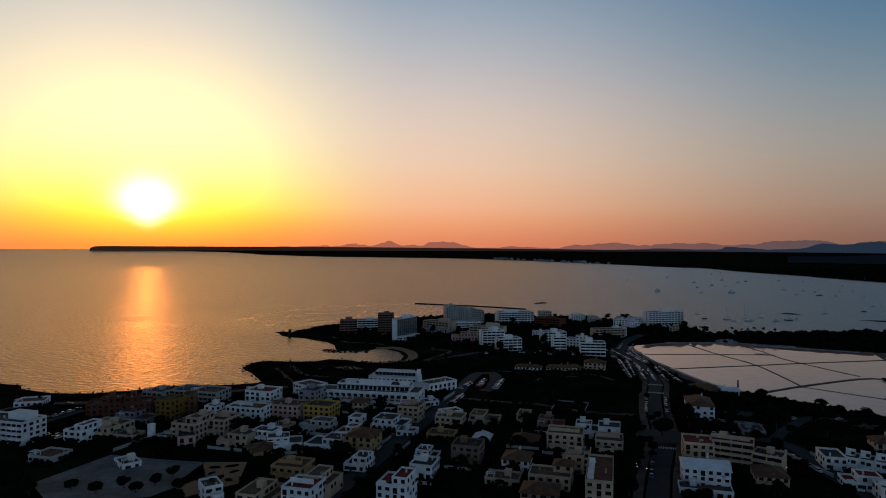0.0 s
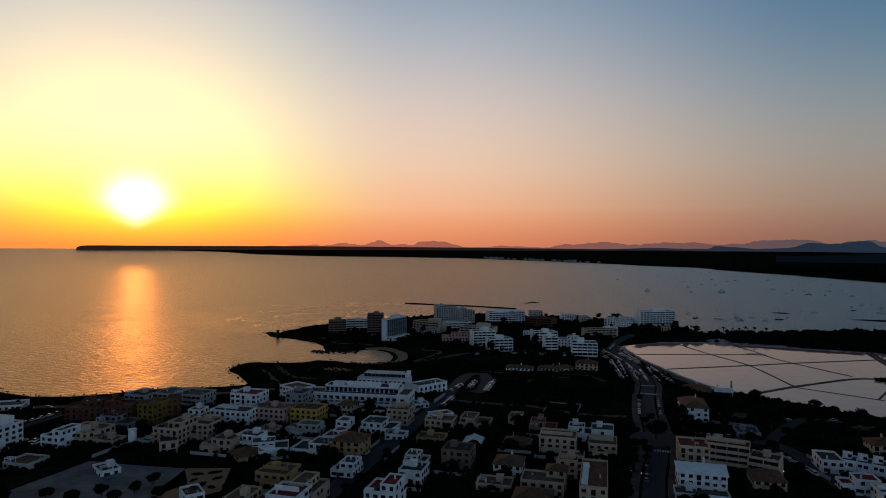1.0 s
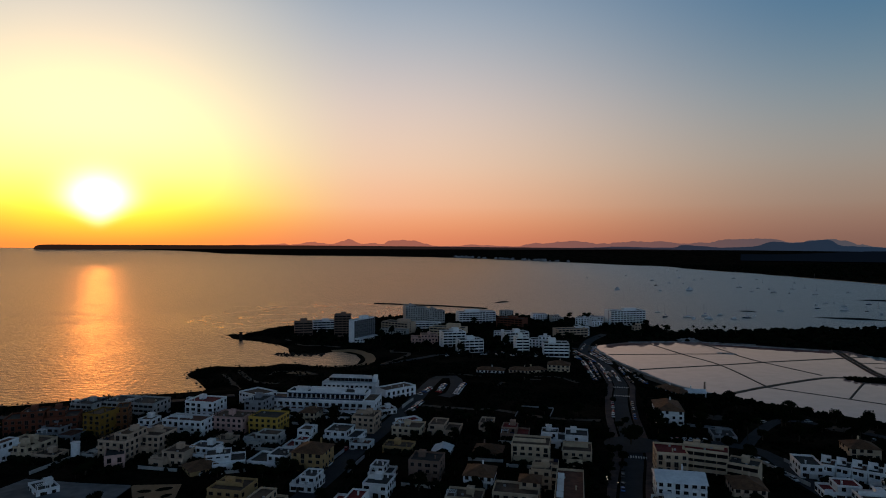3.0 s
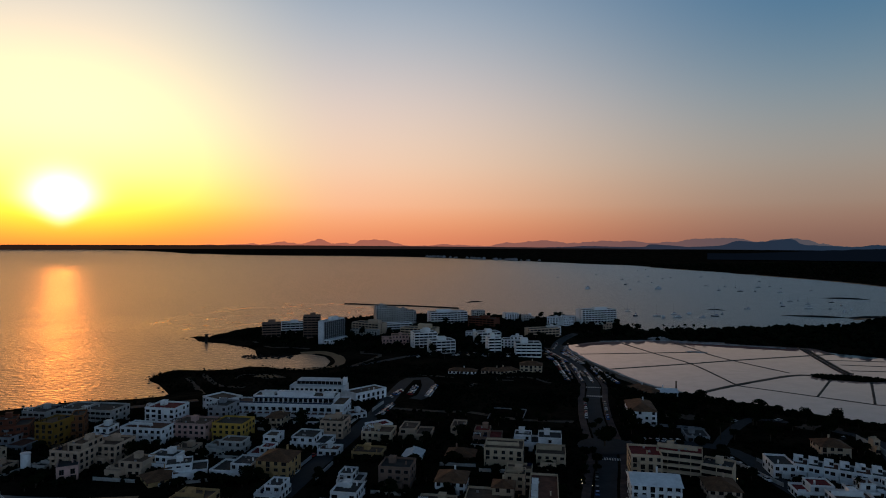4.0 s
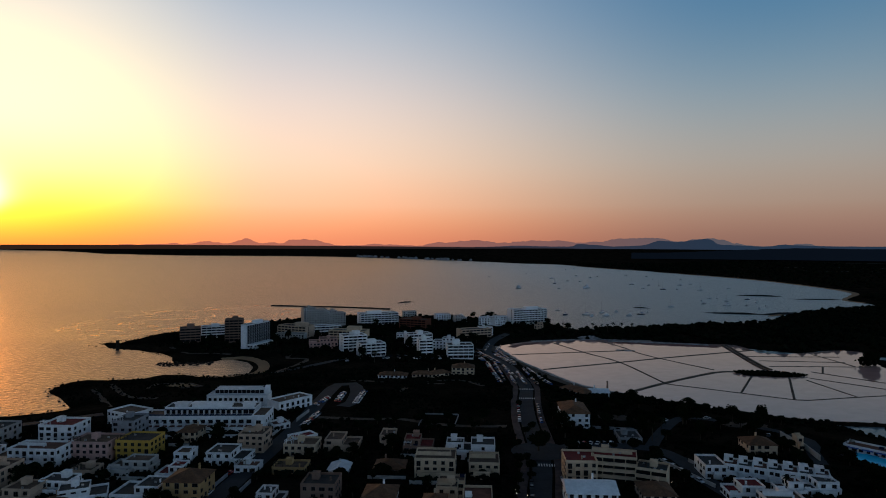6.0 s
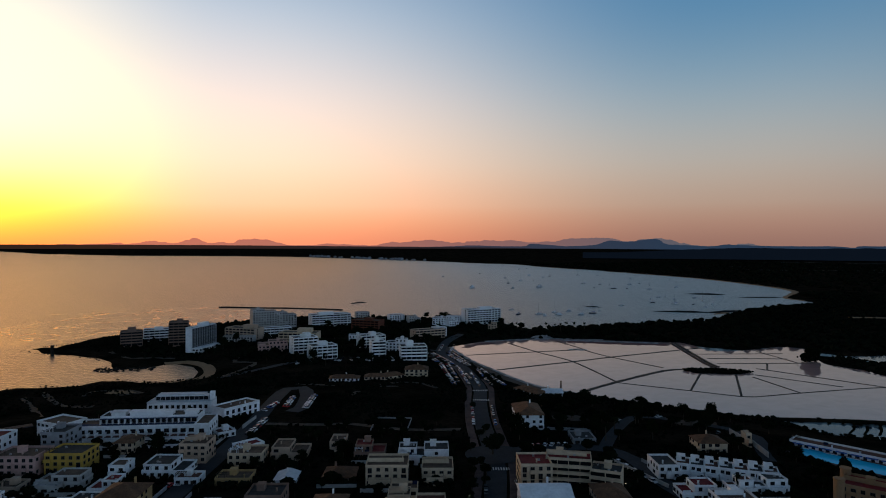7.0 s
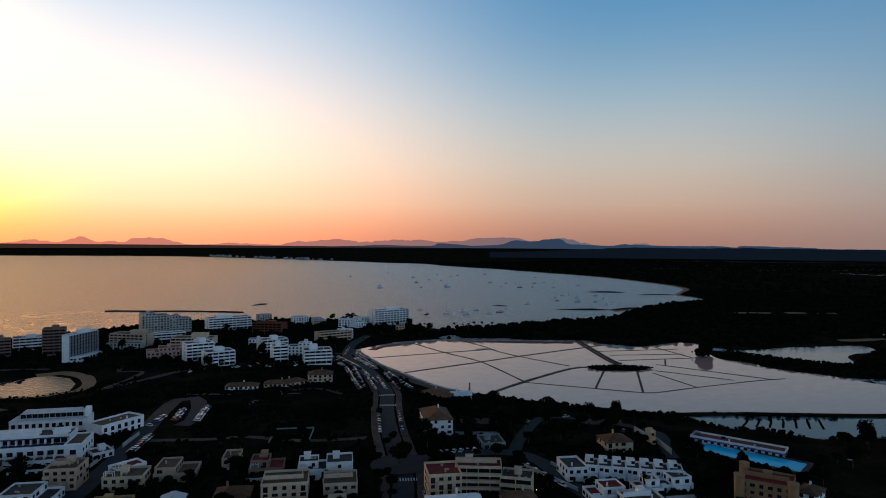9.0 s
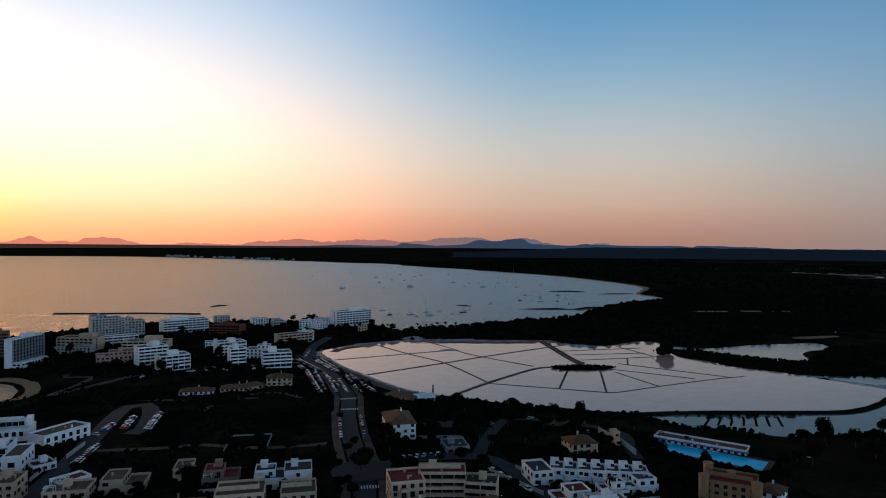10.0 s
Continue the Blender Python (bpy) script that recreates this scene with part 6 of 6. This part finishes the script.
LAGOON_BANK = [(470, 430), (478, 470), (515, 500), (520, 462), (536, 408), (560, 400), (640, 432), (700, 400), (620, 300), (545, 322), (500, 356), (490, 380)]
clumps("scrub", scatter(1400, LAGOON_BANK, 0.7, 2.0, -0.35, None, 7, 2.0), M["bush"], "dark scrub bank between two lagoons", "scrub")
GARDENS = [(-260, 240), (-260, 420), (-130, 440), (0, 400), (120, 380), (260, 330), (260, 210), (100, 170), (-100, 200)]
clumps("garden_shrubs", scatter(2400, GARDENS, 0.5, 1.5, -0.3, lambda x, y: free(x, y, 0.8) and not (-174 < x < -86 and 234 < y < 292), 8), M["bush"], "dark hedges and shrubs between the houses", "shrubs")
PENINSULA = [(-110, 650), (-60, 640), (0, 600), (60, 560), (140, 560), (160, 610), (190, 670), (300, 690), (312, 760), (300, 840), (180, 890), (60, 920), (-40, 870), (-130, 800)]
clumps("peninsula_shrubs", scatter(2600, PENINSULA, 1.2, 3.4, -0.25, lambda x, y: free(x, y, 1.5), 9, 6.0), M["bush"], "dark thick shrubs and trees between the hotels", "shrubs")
# dark hedges added to cover the ground floors, partly standing in for shade
hedge_rng = random.Random(41)
HEDGES = []
for inv, c, a, b, d, e in FOOTPRINTS:
    if c.y > 430:
        continue
    m = inv.inverted()
    for k in range(int((b - a) * 1.9)):
        side = hedge_rng.random()
        p = Vector((hedge_rng.uniform(a - 2, b + 2), d - hedge_rng.uniform(1.0, 5.0), 0)) if side < 0.7 else Vector((hedge_rng.choice((a - 1.8, b + 1.8)), hedge_rng.uniform(d, e), 0))
        q = m @ p
        s_ = hedge_rng.uniform(0.8, 2.0)
        if free(q.x, q.y, s_ * 0.7) and not (-174 < q.x < -86 and 234 < q.y < 292):
            HEDGES.append((q.x, q.y, ground_z(q.x, q.y) + s_ * 0.6, s_, s_ * 0.95))
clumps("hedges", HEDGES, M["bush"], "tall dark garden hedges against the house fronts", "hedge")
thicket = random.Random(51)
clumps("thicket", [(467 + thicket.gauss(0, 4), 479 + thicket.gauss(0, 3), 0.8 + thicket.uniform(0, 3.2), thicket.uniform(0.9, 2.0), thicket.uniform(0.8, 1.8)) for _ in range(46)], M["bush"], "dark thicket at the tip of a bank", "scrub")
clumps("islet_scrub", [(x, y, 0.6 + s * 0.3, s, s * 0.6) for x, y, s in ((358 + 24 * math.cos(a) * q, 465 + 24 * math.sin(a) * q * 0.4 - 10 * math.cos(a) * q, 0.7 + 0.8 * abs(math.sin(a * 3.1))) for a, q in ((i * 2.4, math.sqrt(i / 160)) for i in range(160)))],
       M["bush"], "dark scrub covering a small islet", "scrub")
SHORE_ROCKS = []
rock_rng = random.Random(31)
for (x0, y0), (x1, y1) in zip(land_ring, land_ring[1:]):
    if -340 < x0 < 340 and 420 < y0 < 960 and not (-75 < x0 < -20 and 540 < y0 < 625):
        for k in range(4):
            q = rock_rng.random()
            s = rock_rng.uniform(0.3, 1.0)
            SHORE_ROCKS.append((x0 + (x1 - x0) * q + rock_rng.gauss(0, 1.2), y0 + (y1 - y0) * q + rock_rng.gauss(0, 1.2), rock_rng.uniform(-0.3, 0.3), s, s * 0.5))
for k in range(170):
    x, y = rock_rng.uniform(-116, -72), rock_rng.gauss(609, 5)
    s = rock_rng.uniform(0.4, 1.8)
    SHORE_ROCKS.append((x, y, rock_rng.uniform(-0.4, 0.3), s, s * 0.5))
clumps("shore_rocks", SHORE_ROCKS, M["rock"], "jagged dark rocks along the shore", "rocks")


# ---- garden walls and planted beds ----
for k, (x, y, lx, ly) in enumerate([(-104, 273, 3.2, 1.6), (-97, 275, 3.5, 2.0), (-94, 268, 2.6, 1.4), (-103, 266, 2.4, 1.2), (-98, 261, 3.6, 2.0), (-106, 259, 2.2, 1.2), (-93, 258, 2.4, 1.5), (-101, 252, 2.6, 1.4)]):
    mound("planted_bed", x, y, lx, ly, 0.5, k * 23, M["bush"], "dark planted bed in a sandy playground", "flower bed", k + 40, base=3.93)


def garden_wall(x0, y0, x1, y1, h, col="white"):
    """A rendered wall with a coping."""
    length, a = math.hypot(x1 - x0, y1 - y0), math.degrees(math.atan2(y1 - y0, x1 - x0))
    w = thing("garden_wall", (x0 + x1) / 2, (y0 + y1) / 2, a, HUES[col] + " rendered garden wall with a flat coping", "wall", "garden walls")
    bm = bmesh.new()
    box(bm, -length / 2, -0.15, -1, length / 2, 0.15, h)
    part("wall", bm, M[col], w)
    bm = bmesh.new()
    box(bm, -length / 2 - 0.05, -0.22, h + 0.003, length / 2 + 0.05, 0.22, h + 0.1)
    part("coping", bm, M[col], w)


# the three 0.6 m walls are a ruin, placed and lowered to fit the view
for row in ((238, 315, 235, 302, 2.6), (236, 298, 229, 280, 2.6), (157, 296, 162, 262, 1.6), (170, 292, 172, 262, 1.4), (-2, 396, 5, 414, 1.8), (-14, 372, -6, 396, 1.6), 
            (-160, 296, -150, 322, 1.5), (62, 374, 69, 394, 0.6), (81, 370, 88, 389, 0.6), (70, 395.5, 88, 389.8, 0.6), (150, 350, 172, 340, 1.4), (-36, 300, -30, 318, 1.4), (-26, 290, -20, 308, 1.4)):
    garden_wall(*row[:4], row[4], "grey" if row[4] < 1.45 else "pale")
for inv, c, a, b, d, e in FOOTPRINTS[::2]:
    if 220 < c.y < 400 and -130 < c.x < 220 and b - a < 20:
        m = inv.inverted()
        p, q = m @ Vector((a - 1.5, d - 6.0, 0)), m @ Vector((b + 1.5, d - 6.0, 0))
        mid_ = (p + q) / 2
        if all(free(v.x, v.y, 0.4) for v in (p, q, mid_)):
            garden_wall(p.x, p.y, q.x, q.y, 1.3, "pale")

# ---- a few lit lamps ----
glow = bpy.data.materials.new("lamp_glow")
glow.use_nodes = True
glow.node_tree.nodes["Principled BSDF"].inputs["Emission Color"].default_value = (1.0, 0.85, 0.6, 1)
glow.node_tree.nodes["Principled BSDF"].inputs["Emission Strength"].default_value = 2.0
for x, y, h in ((79.5, 266, 3.2), (80.5, 270, 3.0), (83, 264, 2.8), (139.5, 257.5, 5.6)):
    lamp = thing("garden_lamp", x, y, 0, "small lit lamp on a slim dark post", "lamp", "lit lamps")
    bm = bmesh.new()
    tube(bm, 0, 0, -0.3, h, 0.06, 0.05, 8)
    part("post", bm, M["tyre"], lamp)
    bm = bmesh.new()
    bmesh.ops.create_icosphere(bm, subdivisions=2, radius=0.13, matrix=Matrix.Translation((0, 0, h + 0.18)))
    part("globe", bm, glow, lamp, "glowing white lamp globe")
